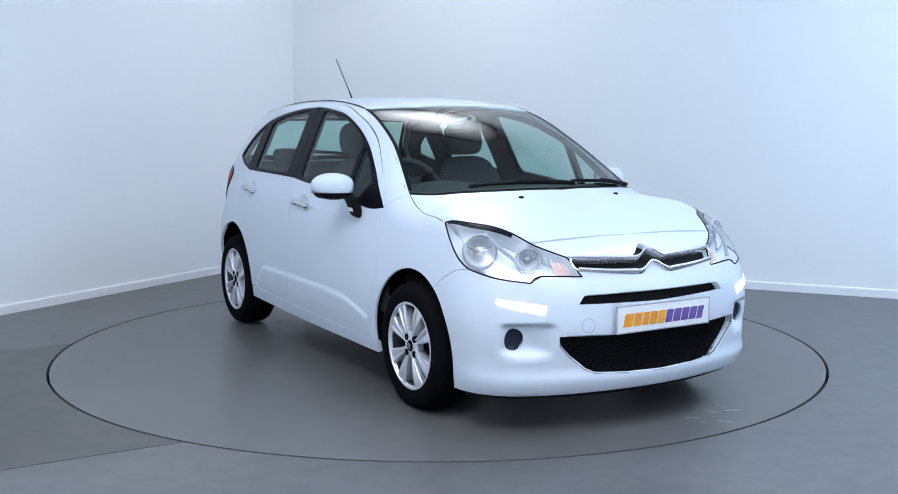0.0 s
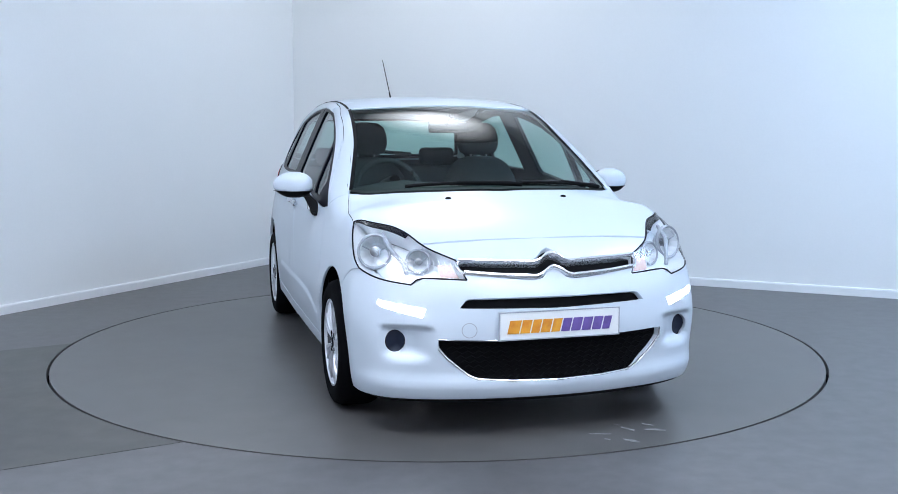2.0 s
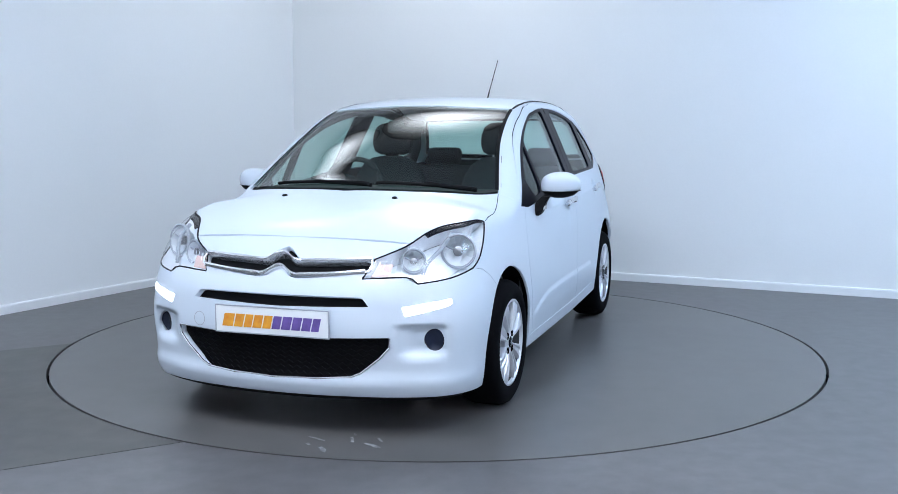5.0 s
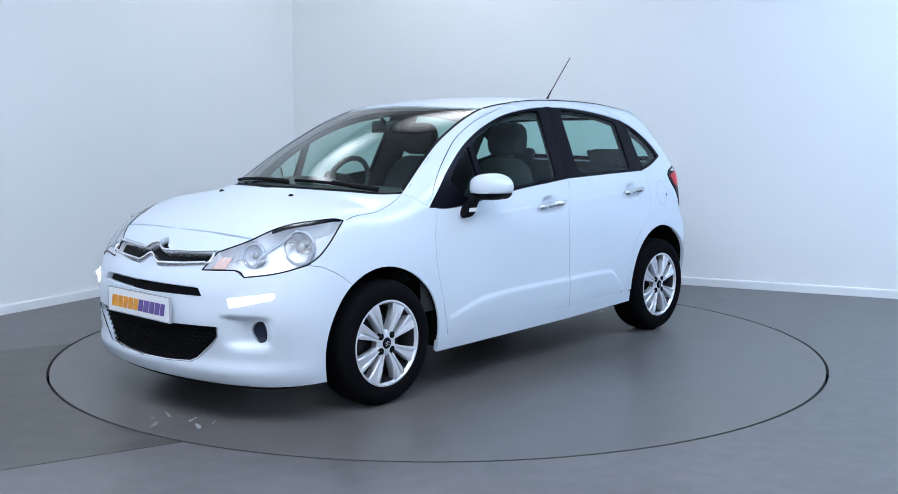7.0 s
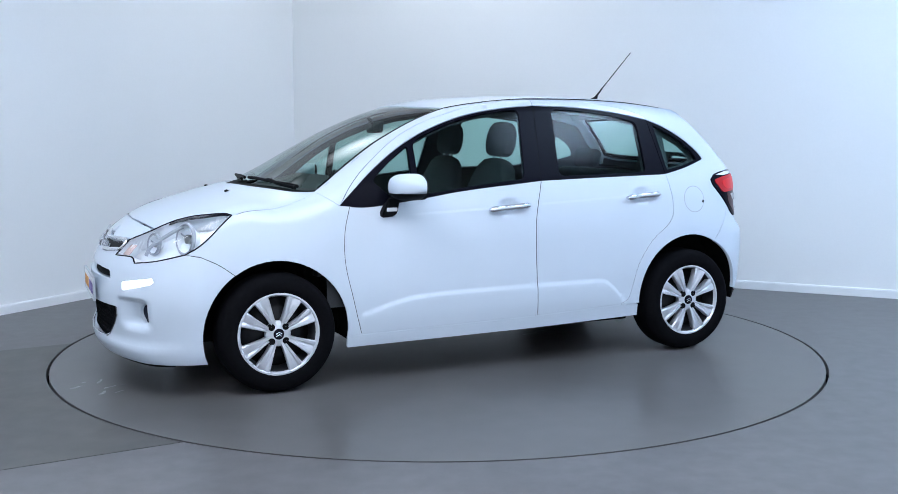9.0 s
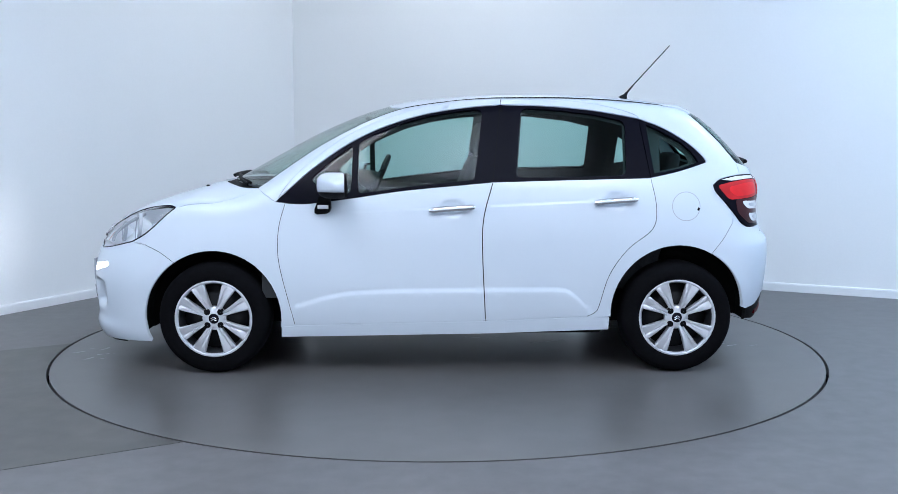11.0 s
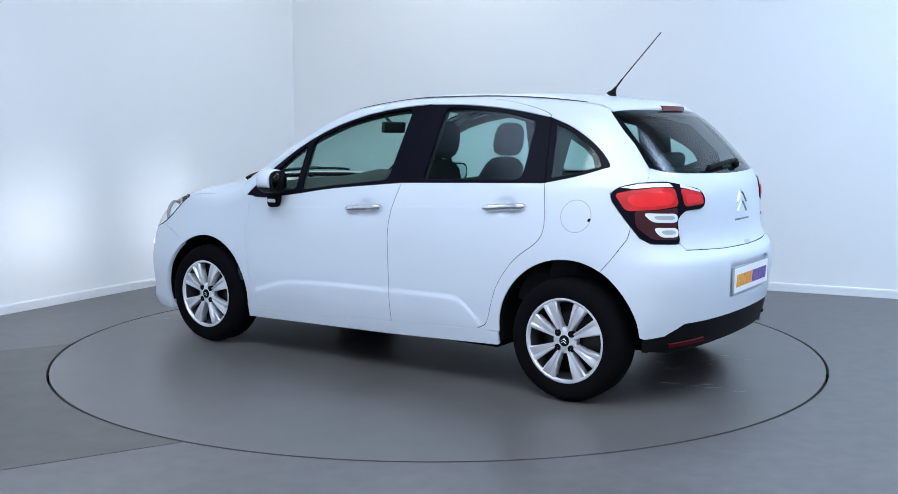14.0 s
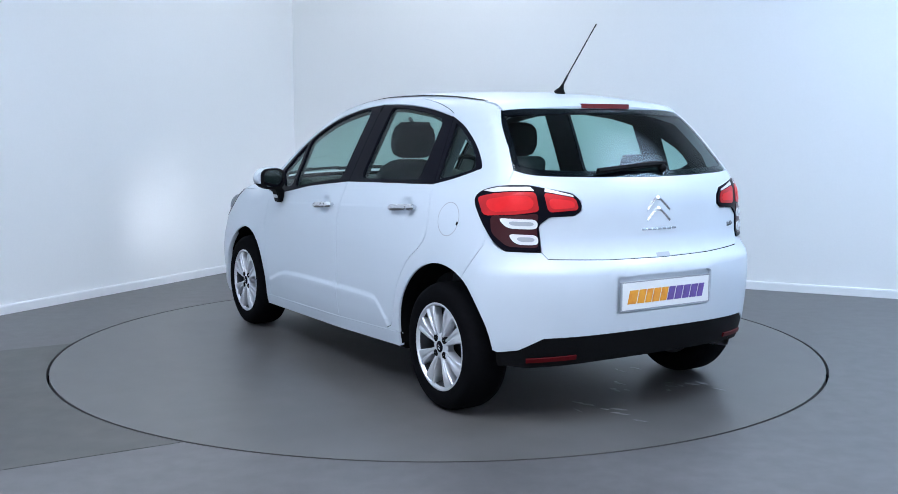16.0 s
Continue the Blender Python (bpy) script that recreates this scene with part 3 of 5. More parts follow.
for s in SIDES:
    # front wing
    wing = ([(1.663, 0.705), (1.602, 0.738), (1.542, 0.787), (1.476, 0.849), (1.436, 0.884)] + side_of(BONNET_SIDE)[1:] + [(0.9, 0.915)] + DLO_LOW[1:3] + DOOR_FRONT
            + [(0.804, 0.258), FRONT_ARCH[-1]] + FRONT_ARCH[-2:0:-1] + FRONT_SEAM[::-1])
    panel("front_wing", "side", wing, WHITE, car, 0.035, mirror=s, gap=0.001)
    # front door
    skin = DOOR_FRONT + [(0.804, 0.262)] + B_SEAM[::-1] + DLO_LOW[-2:1:-1]
    door = panel("front_door", "side", skin, WHITE, car, 0.019, mirror=s, lines=ribs(-0.15, 0.74), gap=0.0027)
    panel("door_frame", "side", DLO_TOP + SHUT[1:] + [(-0.302, 1.464)], WHITE, door, 0.04, mirror=s)
    light = soften([(0.715, 1.036), (0.6, 1.138), (0.497, 1.212), (0.505, 0.965), (0.62, 0.948)], 0.012)
    main = soften([(0.465, 0.96), (0.2, 0.996), (-0.15, 1.034), (-0.197, 1.405), (-0.1, 1.4), (0.08, 1.372), (0.24, 1.328), (0.39, 1.268), (0.463, 1.23)], 0.018)
    black = DLO_LOW + flow([(-0.248, 1.019), (-0.296, 1.429)], 8)[1:] + DLO_TOP[1:]
    panel("window_surround", "side", black, BLACK, door, 0.035, off=-0.003, holes=(light, main), mirror=s, lip=0.02)
    panel("quarter_light", "side", light, GLASS, door, 0.05, off=-0.01, lip=0, mirror=s, gap=-0.004)
    panel("window_pane", "side", main, GLASS, door, 0.05, off=-0.01, lip=0, mirror=s, gap=-0.004)
    # rear door
    skin = B_SEAM + [(-0.209, 0.284)] + DOOR_REAR[::-1] + DLO_LOW_REAR[-2::-1]
    back = panel("rear_door", "side", skin, WHITE, car, 0.019, mirror=s, lines=ribs(-0.74, -0.24), gap=0.0027)
    panel("door_frame", "side", DLO_TOP_REAR + [(-0.302, 1.464)] + SHUT_REAR[1:-1], WHITE, back, 0.04, mirror=s)
    rear = soften([(-0.372, 1.044), (-0.6, 1.047), (-0.955, 1.056), (-0.965, 1.34), (-0.8, 1.376), (-0.56, 1.404), (-0.408, 1.411)], 0.02)
    black = DLO_LOW_REAR + flow([(-1.088, 1.04), (-1.065, 1.2), (-1.043, 1.354)], 5)[1:] + DLO_TOP_REAR[1:] + flow([(-0.296, 1.429), (-0.248, 1.019)], 8)[1:]
    panel("window_surround", "side", black, BLACK, back, 0.035, off=-0.003, holes=(rear,), mirror=s, lip=0.02)
    panel("window_pane", "side", rear, GLASS, back, 0.05, off=-0.01, lip=0, mirror=s, gap=-0.004)
    # body side: pillar, rail above the doors, quarter
    glass_side = [(-1.318, 0.543, 1.386), (-1.4, 0.583, 1.31), (-1.49, 0.615, 1.22), (-1.571, 0.643, 1.117)]
    shell = (side_of(WS_SIDE) + side_of(ROOF_EDGE)[1:] + [(p[0], p[2]) for p in glass_side] + [(-1.581, 1.054), (-1.52, 1.046), (-1.46, 1.03), (-1.423, 1.0), (-1.435, 0.965), (-1.535, 0.85)] + REAR_SEAM[:-1]
             + REAR_ARCH[::-1] + [(-0.752, 0.3)] + DOOR_REAR[::-1] + DLO_END[1:] + SHUT_REAR[-2::-1] + SHUT[-2::-1])
    shell_ob = panel("body_side", "side", shell, WHITE, car, 0.035, mirror=s, gap=0.0012)
    end_glass = [(-1.11, 1.066), (-1.237, 1.09), (-1.352, 1.123), (-1.325, 1.172), (-1.262, 1.228), (-1.15, 1.292), (-1.082, 1.322)]
    panel("window_surround", "side", DLO_END + [(-1.065, 1.2)], BLACK, shell_ob, 0.03, off=-0.003, holes=(end_glass,), mirror=s, lip=0.02)
    panel("window_pane", "side", end_glass, GLASS, shell_ob, 0.05, off=-0.008, lip=0, mirror=s, gap=-0.004)
    cap = panel("fuel_cap", "side", arc(-1.272, 0.89, 0.074, 0, 350, 36), WHITE, shell_ob, 0.03, off=0.0008, mirror=s, lip=0.004, gap=0) if not s else None
    if cap:
        bm = bmesh.new()
        ribbon(bm, "side", arc(-1.272, 0.89, 0.075, 0, 360, 49), 0.004, 0.0011, s)
        part("cap_gap", bm, MAT["lamp_grey"], shell_ob)
        bm = bmesh.new()
        ribbon(bm, "side", [(-1.335, 0.868), (-1.343, 0.882)], 0.012, 0.0016, s)
        part("finger_notch", bm, MAT["seam_black"], shell_ob)
    # sill
    panel("sill", "side", [(0.8755, 0.25), (0.804, 0.258), (-0.209, 0.281), (-0.752, 0.303), (-0.868, 0.3), (-0.866, 0.234), (-0.2, 0.213), (0.876, 0.195)], WHITE, car, 0.05, mirror=s, lip=0.025, gap=0.001)
    bm = bmesh.new()
    for line in (DOOR_FRONT, B_SEAM, DOOR_REAR, SHUT, SHUT_REAR,
                 flow([(-0.302, 1.464), (-0.248, 1.019)], 8), FRONT_SEAM, REAR_SEAM):
        ribbon(bm, "side", line, 0.024, -0.004, s)
    ribbon(bm, "top", BONNET_SIDE, 0.014, -0.003, s)
    part("panel_seal", bm, MAT["seam_black"], car)
    bm = bmesh.new()
    ribbon(bm, "side", [(0.87, 0.252), (0.3, 0.265), (-0.209, 0.28), (-0.752, 0.302)], 0.024, -0.004, s)
    part("sill_joint", bm, WHITE, car)

# front bumper with its openings
bumper_half = (flat("nose", [(1.816, 0.0, 0.829), (1.8, 0.25, 0.825), (1.778, 0.44, 0.815), (1.765, 0.52, 0.808)] + LAMP_TOP[5:] + LAMP_LOW)
               + flat("nose", deep(FRONT_SEAM[:-1] + FRONT_ARCH_LOW)) + flat("nose", [(1.7, 0.765, 0.172), (1.8, 0.69, 0.174), (1.88, 0.52, 0.176), (1.93, 0.3, 0.178), (1.95, 0.0, 0.178)]))
GRILLE = flat("nose", flow([(0.0, 0.79), (0.028, 0.778), (0.085, 0.745), (0.2, 0.75), (0.3, 0.753), (0.4, 0.757)], 3)) + flat("nose", flow([(0.385, 0.7), (0.3, 0.69), (0.085, 0.672), (0.03, 0.7), (0.0, 0.71)], 3))
SLOT = flat("nose", [(0.0, 0.602), (0.2, 0.602), (0.37, 0.6), (0.385, 0.596), (0.412, 0.566), (0.3, 0.564), (0.0, 0.558)])
MOUTH = flat("nose", [(0.0, 0.428), (0.25, 0.43), (0.502, 0.436), (0.5, 0.395), (0.46, 0.35), (0.38, 0.285), (0.34, 0.268), (0.2, 0.258), (0.0, 0.253)])
FOG = flat("nose", [(0.657 + 0.038 * math.cos(radians(a)), 0.418 + 0.045 * math.sin(radians(a))) for a in range(0, 360, 15)])
EYE = flat("nose", [(0.645 + 0.0145 * math.cos(radians(a)), 0.561 + 0.0125 * math.sin(radians(a))) for a in range(0, 360, 30)])
bumper = panel("front_bumper", "nose", both(bumper_half), WHITE, car, 0.02, holes=(both(GRILLE), both(SLOT), both(MOUTH), FOG, [(-a, b) for a, b in FOG], EYE, [(-a, b) for a, b in EYE]), lip=0.03)
panel("upper_grille", "nose", both(GRILLE), MAT["dark_plastic"], bumper, 0.03, off=-0.028, lip=0)
panel("intake_slot", "nose", both(SLOT), MAT["seam_black"], bumper, 0.04, off=-0.028, lip=0)
mouth = panel("lower_grille", "nose", both(MOUTH), MAT["seam_black"], bumper, 0.04, off=-0.03, lip=0)
bm = bmesh.new()
for k in range(8):
    z = 0.275 + 0.02 * k
    w = 0.35 + min(0.12, 0.9 * (z - 0.262))
    pts = lift("nose", flat("nose", [(w * q, z + (0.006 if i % 2 else -0.006)) for i, q in enumerate(np.linspace(-1, 1, 41))]))
    tube(bm, [tuple(v) for v in pts - slope(pts) * 0.02], 0.0028, 5)
part("grille_mesh", bm, MAT["seam_black"], mouth)
bm = bmesh.new()
pts = lift("nose", both(MOUTH)[2:16])
tube(bm, [tuple(v) for v in (pts + slope(pts) * -0.001)], 0.0045, 6)
part("grille_trim", bm, MAT["satin_chrome"], mouth)
panel("chin_spoiler", "nose", both(flat("nose", [(1.95, 0.0, 0.178), (1.93, 0.3, 0.178), (1.88, 0.52, 0.176), (1.8, 0.69, 0.174), (1.72, 0.75, 0.17), (1.72, 0.75, 0.155), (1.8, 0.69, 0.15), (1.92, 0.3, 0.148), (1.94, 0.0, 0.148)])), MAT["dark_plastic"], bumper, 0.05, off=-0.012)


def chrome_bar(zs, parent, forward):
    """One bright grille bar with the raised chevron in its middle."""
    bm = bmesh.new()
    line = flow([(-y, z) for y, z in zs[::-1]], 4)[:-1] + flow(zs, 4)
    pts = lift("nose", flat("nose", line))
    n = slope(pts)
    pts = pts + np.exp(-(pts[:, 1:2] / 0.075) ** 4) * np.array([[forward, 0, 0]])
    up = np.array([0, 0, 1.0])
    secs = [[tuple(p + q * 0.004 + up * 0.0), tuple(p + q * 0.008 + up * 0.009), tuple(p + q * 0.004 + up * 0.018), tuple(p - q * 0.03 + up * 0.015), tuple(p - q * 0.03)] for p, q in zip(pts, n)]
    loft(bm, secs)
    return part("chrome_bar", bm, MAT["chrome"], parent, "polished chrome grille bar", smooth=True)


chrome_bar([(0.0, 0.763), (0.022, 0.758), (0.055, 0.738), (0.085, 0.729), (0.11, 0.73), (0.25, 0.735), (0.398, 0.741)], bumper, 0.016)
chrome_bar([(0.0, 0.71), (0.022, 0.704), (0.055, 0.684), (0.085, 0.674), (0.11, 0.676), (0.25, 0.683), (0.382, 0.695)], bumper, 0.006)
for s in (1, -1):
    p = lift("nose", flat("nose", [(0.398, 0.741), (0.405, 0.725), (0.398, 0.705), (0.382, 0.695)]))
    bm = bmesh.new()
    tube(bm, [(v[0] + 0.002, s * v[1], v[2] + 0.006) for v in p], 0.006, 6)
    part("bar_end", bm, MAT["chrome"], bumper)
    # fog light, running light
    f = [(s * a, b) for a, b in FOG]
    fog = panel("fog_light", "nose", f, MAT["fog_glass"], bumper, 0.02, off=-0.012, lip=0)
    drl = flat("nose", [(0.545, 0.562), (0.6, 0.572), (0.72, 0.592), (0.728, 0.574), (0.715, 0.562), (0.6, 0.532), (0.56, 0.524)])
    eye = flat("nose", [(0.645 + 0.0145 * math.cos(radians(a)), 0.561 + 0.0125 * math.sin(radians(a))) for a in range(0, 360, 30)])
    d = panel("running_light", "nose", [(s * a, b) for a, b in drl], MAT["drl"], bumper, 0.025, off=0.003, lip=0.006, holes=([(s * a, b) for a, b in eye],), label="lit white daytime running light")
    # added emitter in a tube, throws the running light's glow onto the wall
    spot = lift("nose", flat("nose", [(0.645, 0.561)]))[0]
    bm = bmesh.new()
    lathe(bm, [(0.0115, -0.032), (0.0115, 0.008), (0.0135, 0.007), (0.0135, -0.032)], "X", 20)
    bmesh.ops.translate(bm, verts=bm.verts, vec=(spot[0], s * spot[1], spot[2]))
    part("led_tube", bm, MAT["lamp_white"], bumper)
    bm = bmesh.new()
    bmesh.ops.create_circle(bm, cap_ends=True, segments=16, radius=0.008, matrix=pose(spot[0] - 0.024, s * spot[1], spot[2], 0, 90, 0))
    led = part("led", bm, MAT["led"], bumper)
    for p in led.data.polygons:
        if p.normal.x < 0:
            p.flip()

# headlamps
for s in SIDES:
    outline = flat("nose", flow(LAMP_LOW[:3], 3) + flow(LAMP_LOW[2:], 3) + flow(LAMP_OUT, 3) + flow(LAMP_TOP, 3))
    k = -1 if s else 1
    lamp = panel("headlamp", "nose", outline, MAT["lamp_silver"], car, 0.025, off=-0.085, lip=0.0, mirror=s, label="clear headlamp with twin silver reflectors")
    panel("lens", "nose", outline, MAT["lamp_glass"], lamp, 0.025, off=0.0, lip=0.0, mirror=s)
    rim = lift("nose", outline)
    nn = slope(rim)
    bm = bmesh.new()
    loop = list(range(len(rim))) + [0]
    loft(bm, [[tuple((rim[i] + nn[i] * o) * np.array([1, k, 1])) for o in (0.001, -0.087)] + [tuple((rim[i] * 0.997 + np.array([0, 0, 0.0022]) + nn[i] * o) * np.array([1, k, 1])) for o in (-0.087, 0.001)] for i in loop], caps=False)
    part("lamp_rim", bm, MAT["lamp_silver"], lamp)
    bm = bmesh.new()
    tube(bm, [tuple((rim[i] + nn[i] * -0.001) * np.array([1, k, 1])) for i in loop], 0.0036, 6, cap=False)
    part("lamp_seal", bm, MAT["gloss_black"], lamp)
    # black brow along the top
    brow = flow(LAMP_TOP, 3)
    low = [(x + 0.005, y + 0.011 * math.sin(math.pi * i / (len(brow) - 1)) ** 0.6, z - 0.01 * math.sin(math.pi * i / (len(brow) - 1)) ** 0.6 - 0.002) for i, (x, y, z) in enumerate(brow)]
    panel("brow", "nose", flat("nose", brow[1:-6]) + flat("nose", low[1:-6])[::-1], MAT["gloss_black"], lamp, 0.02, off=-0.002, lip=0.004, mirror=s, gap=0)
    for cx, cy, cz, r, deepness in ((1.65, 0.7, 0.772, 0.066, 0.07), (1.775, 0.54, 0.737, 0.044, 0.05)):
        turn = pose(cx, cy * k, cz, 0, -8, 22 * k)
        bm = bmesh.new()
        lathe(bm, [(r, 0.002), (r * 0.93, -deepness * 0.25), (r * 0.8, -deepness * 0.55), (r * 0.6, -deepness * 0.85), (r * 0.3, -deepness), (0.012, -deepness)], "X", 14)
        bmesh.ops.transform(bm, matrix=turn, verts=bm.verts)
        part("reflector", bm, MAT["lamp_silver"], lamp)
        bm = bmesh.new()
        lathe(bm, [(r + 0.012, -0.012), (r + 0.011, 0.003), (r + 0.006, 0.007), (r + 0.001, 0.003), (r - 0.001, -0.014)], "X", 40)
        bmesh.ops.transform(bm, matrix=turn, verts=bm.verts)
        part("bezel_ring", bm, MAT["lamp_grey"], lamp, smooth=True)
        bm = bmesh.new()
        lathe(bm, [(r * 0.3, -deepness), (r * 0.28, -deepness * 0.5), (r * 0.34, -deepness * 0.4), (r * 0.34, -deepness * 0.15), (r * 0.2, -deepness * 0.08), (0.001, -deepness * 0.06)], "X", 20)
        bmesh.ops.transform(bm, matrix=turn, verts=bm.verts)
        part("bulb_shade", bm, MAT["steel"], lamp, smooth=True)
        for q in (-1, 1):
            bm = bmesh.new()
            tube(bm, [(-deepness * 0.3, q * r * 0.34, r * 0.1), (-deepness * 0.15, q * r * 0.85, r * 0.35)], 0.0035, 6)
            bmesh.ops.transform(bm, matrix=turn, verts=bm.verts)
            part("shade_stay", bm, MAT["lamp_grey"], lamp)
    bm = bmesh.new()
    tube(bm, [(x, y * k, z) for x, y, z in flow([(1.62, 0.66, 0.843), (1.72, 0.648, 0.79), (1.795, 0.612, 0.735), (1.82, 0.6, 0.69)], 4)], 0.009, 8)
    part("lamp_divider", bm, MAT["lamp_grey"], lamp, smooth=True)
    for q in range(5):
        bm = bmesh.new()
        tube(bm, [(x, y * k, z) for x, y, z in ((1.862 - 0.012 * q, 0.425 + 0.022 * q, 0.738 + 0.004 * q), (1.897 - 0.014 * q, 0.41 + 0.025 * q, 0.692))], 0.0018, 6)
        part("lamp_rib", bm, MAT["lamp_silver"], lamp)
    ind = flat("nose", [(1.87, 0.42, 0.742), (1.915, 0.4, 0.69), (1.89, 0.47, 0.692), (1.85, 0.475, 0.742)])
    panel("indicator", "nose", ind, MAT["indicator"], lamp, 0.02, off=-0.02, lip=0.004, mirror=s, gap=0)

# tail: gate, glass, lamps, bumper
WINDOW = flat("tail", flow([(0.0, 1.402), (0.162, 1.402), (0.4, 1.396), (0.543, 1.386)], 4) + [(-1.4, 0.583, 1.31), (-1.49, 0.615, 1.22), (-1.571, 0.643, 1.117)] + flow([(-1.571, 0.643, 1.117), (-1.648, 0.567, 1.096), (-1.726, 0.281, 1.086), (-1.73, 0.0, 1.082)], 4))
gate_half = WINDOW[-1:] + WINDOW[-2:-14:-1] + flat("tail", [(-1.581, 0.683, 1.054), (-1.65, 0.62, 1.055)] + TAIL_LAMP[5:12] + [(-1.733, 0.575, 0.741), (-1.8, 0.3, 0.73), (-1.83, 0.0, 0.727)])
gate = panel("tailgate", "tail", both(gate_half), WHITE, car, 0.04)
panel("rear_window", "tail", both(WINDOW), GLASS, gate, 0.05, off=-0.004, lip=0)
panel("window_border", "tail", both(WINDOW), BLACK, gate, 0.03, off=-0.006, lip=0.01, holes=(shrink(both(WINDOW), 0.03),))
panel("gate_edge", "tail", shrink(both(WINDOW), -0.04), WHITE, gate, 0.04, off=-0.007, lip=0, holes=(shrink(both(WINDOW), -0.002),), gap=0)
bumper_rear = (flat("tail", [(-1.83, 0.0, 0.727), (-1.8, 0.3, 0.73), (-1.733, 0.575, 0.741)] + [TAIL_LAMP[11], TAIL_LAMP[12], TAIL_LAMP[13], TAIL_LAMP[14]] + deep(REAR_SEAM[:-1] + REAR_ARCH_LOW))
               + flat("tail", [(-1.62, 0.76, 0.335), (-1.68, 0.689, 0.348), (-1.746, 0.602, 0.4), (-1.8, 0.4, 0.404), (-1.841, 0.2, 0.408), (-1.845, 0.0, 0.41)]))
HOLE = flat("tail", [(0.0, 0.656), (0.27, 0.654), (0.287, 0.645), (0.285, 0.5), (0.27, 0.493), (0.0, 0.492)])
rear_bumper = panel("rear_bumper", "tail", both(bumper_rear), WHITE, car, 0.035, holes=(both(HOLE),), lip=0.02)
panel("plate_recess", "tail", both(HOLE), WHITE, rear_bumper, 0.05, off=-0.02, lip=0, gap=-0.004)
val = flat("tail", [(-1.845, 0.0, 0.41), (-1.841, 0.2, 0.408), (-1.8, 0.4, 0.404), (-1.746, 0.602, 0.4), (-1.68, 0.689, 0.348), (-1.625, 0.76, 0.336), (-1.63, 0.745, 0.275), (-1.69, 0.66, 0.262), (-1.8, 0.3, 0.28), (-1.815, 0.0, 0.285)])
valance = panel("rear_valance", "tail", both(val), MAT["dark_plastic"], rear_bumper, 0.04, off=-0.004, lip=0.025)
for s in SIDES:
    panel("reflector", "tail", flat("tail", [(-1.69, 0.66, 0.312), (-1.778, 0.45, 0.322), (-1.778, 0.45, 0.3), (-1.69, 0.66, 0.29)]), MAT["reflector_red"], valance, 0.04, off=0.004, mirror=s, label="dark red reflector strip")
    lampo = soften(flat("tail", TAIL_LAMP), 0.012)
    lamp = panel("tail_lamp", "tail", lampo, MAT["gloss_black"], car, 0.025, off=0.006, mirror=s, label="red and clear tail lamp with black border")
    red = flat("tail", [(-1.44, 0.74, 0.998), (-1.52, 0.71, 1.018), (-1.6, 0.67, 1.028), (-1.668, 0.595, 1.028), (-1.678, 0.58, 0.942), (-1.62, 0.66, 0.928), (-1.5, 0.745, 0.918)])
    brake = panel("brake_light", "tail", soften(red), MAT["lamp_deep_red"], lamp, 0.02, off=0.009, mirror=s, gap=0.003, lip=0.004)
    # flat brighter red plate paints the lamp's lit middle over the deeper red
    lit_patch = flat("tail", [(-1.49, 0.728, 0.985), (-1.55, 0.7, 1.0), (-1.61, 0.66, 1.01), (-1.655, 0.605, 1.008), (-1.664, 0.6, 0.956), (-1.61, 0.668, 0.944), (-1.53, 0.73, 0.938)])
    panel("bright_bowl", "tail", soften(lit_patch, 0.016), MAT["lamp_red"], brake, 0.02, off=0.0105, mirror=s, gap=0, lip=0.002)
    inner = flat("tail", [(-1.682, 0.572, 1.026), (-1.737, 0.435, 1.0), (-1.746, 0.422, 0.945), (-1.7, 0.556, 0.936)])
    panel("gate_light", "tail", soften(inner), MAT["lamp_deep_red"], lamp, 0.02, off=0.009, mirror=s, gap=0.003, lip=0.004)
    # the same painted highlight on the gate half
    glim = flat("tail", [(-1.693, 0.55, 1.0), (-1.733, 0.445, 0.985), (-1.737, 0.44, 0.957), (-1.703, 0.545, 0.952)])
    panel("bright_bowl", "tail", soften(glim, 0.012), MAT["lamp_red"], lamp, 0.02, off=0.0105, mirror=s, gap=0, lip=0.002)
    topw = flat("tail", [(-1.47, 0.725, 1.026), (-1.55, 0.695, 1.044), (-1.65, 0.615, 1.046), (-1.66, 0.6, 1.03), (-1.6, 0.67, 1.029), (-1.52, 0.71, 1.021)])
    panel("clear_strip", "tail", topw, MAT["lamp_white"], lamp, 0.02, off=0.009, mirror=s, gap=0.0, lip=0.004)
    inn2 = flat("tail", [(-1.685, 0.562, 1.04), (-1.73, 0.45, 1.01), (-1.733, 0.445, 1.002), (-1.685, 0.565, 1.026)])
    panel("clear_strip", "tail", inn2, MAT["lamp_white"], lamp, 0.02, off=0.009, mirror=s, gap=0.0, lip=0.004)
    mid = flat("tail", [(-1.53, 0.73, 0.926), (-1.62, 0.66, 0.93), (-1.675, 0.58, 0.94), (-1.69, 0.605, 0.885), (-1.7, 0.6, 0.785), (-1.615, 0.705, 0.79), (-1.55, 0.745, 0.85)])
    panel("lower_light", "tail", soften(mid), MAT["lamp_dark_red"], lamp, 0.02, off=0.008, mirror=s, gap=0.003, lip=0.004)
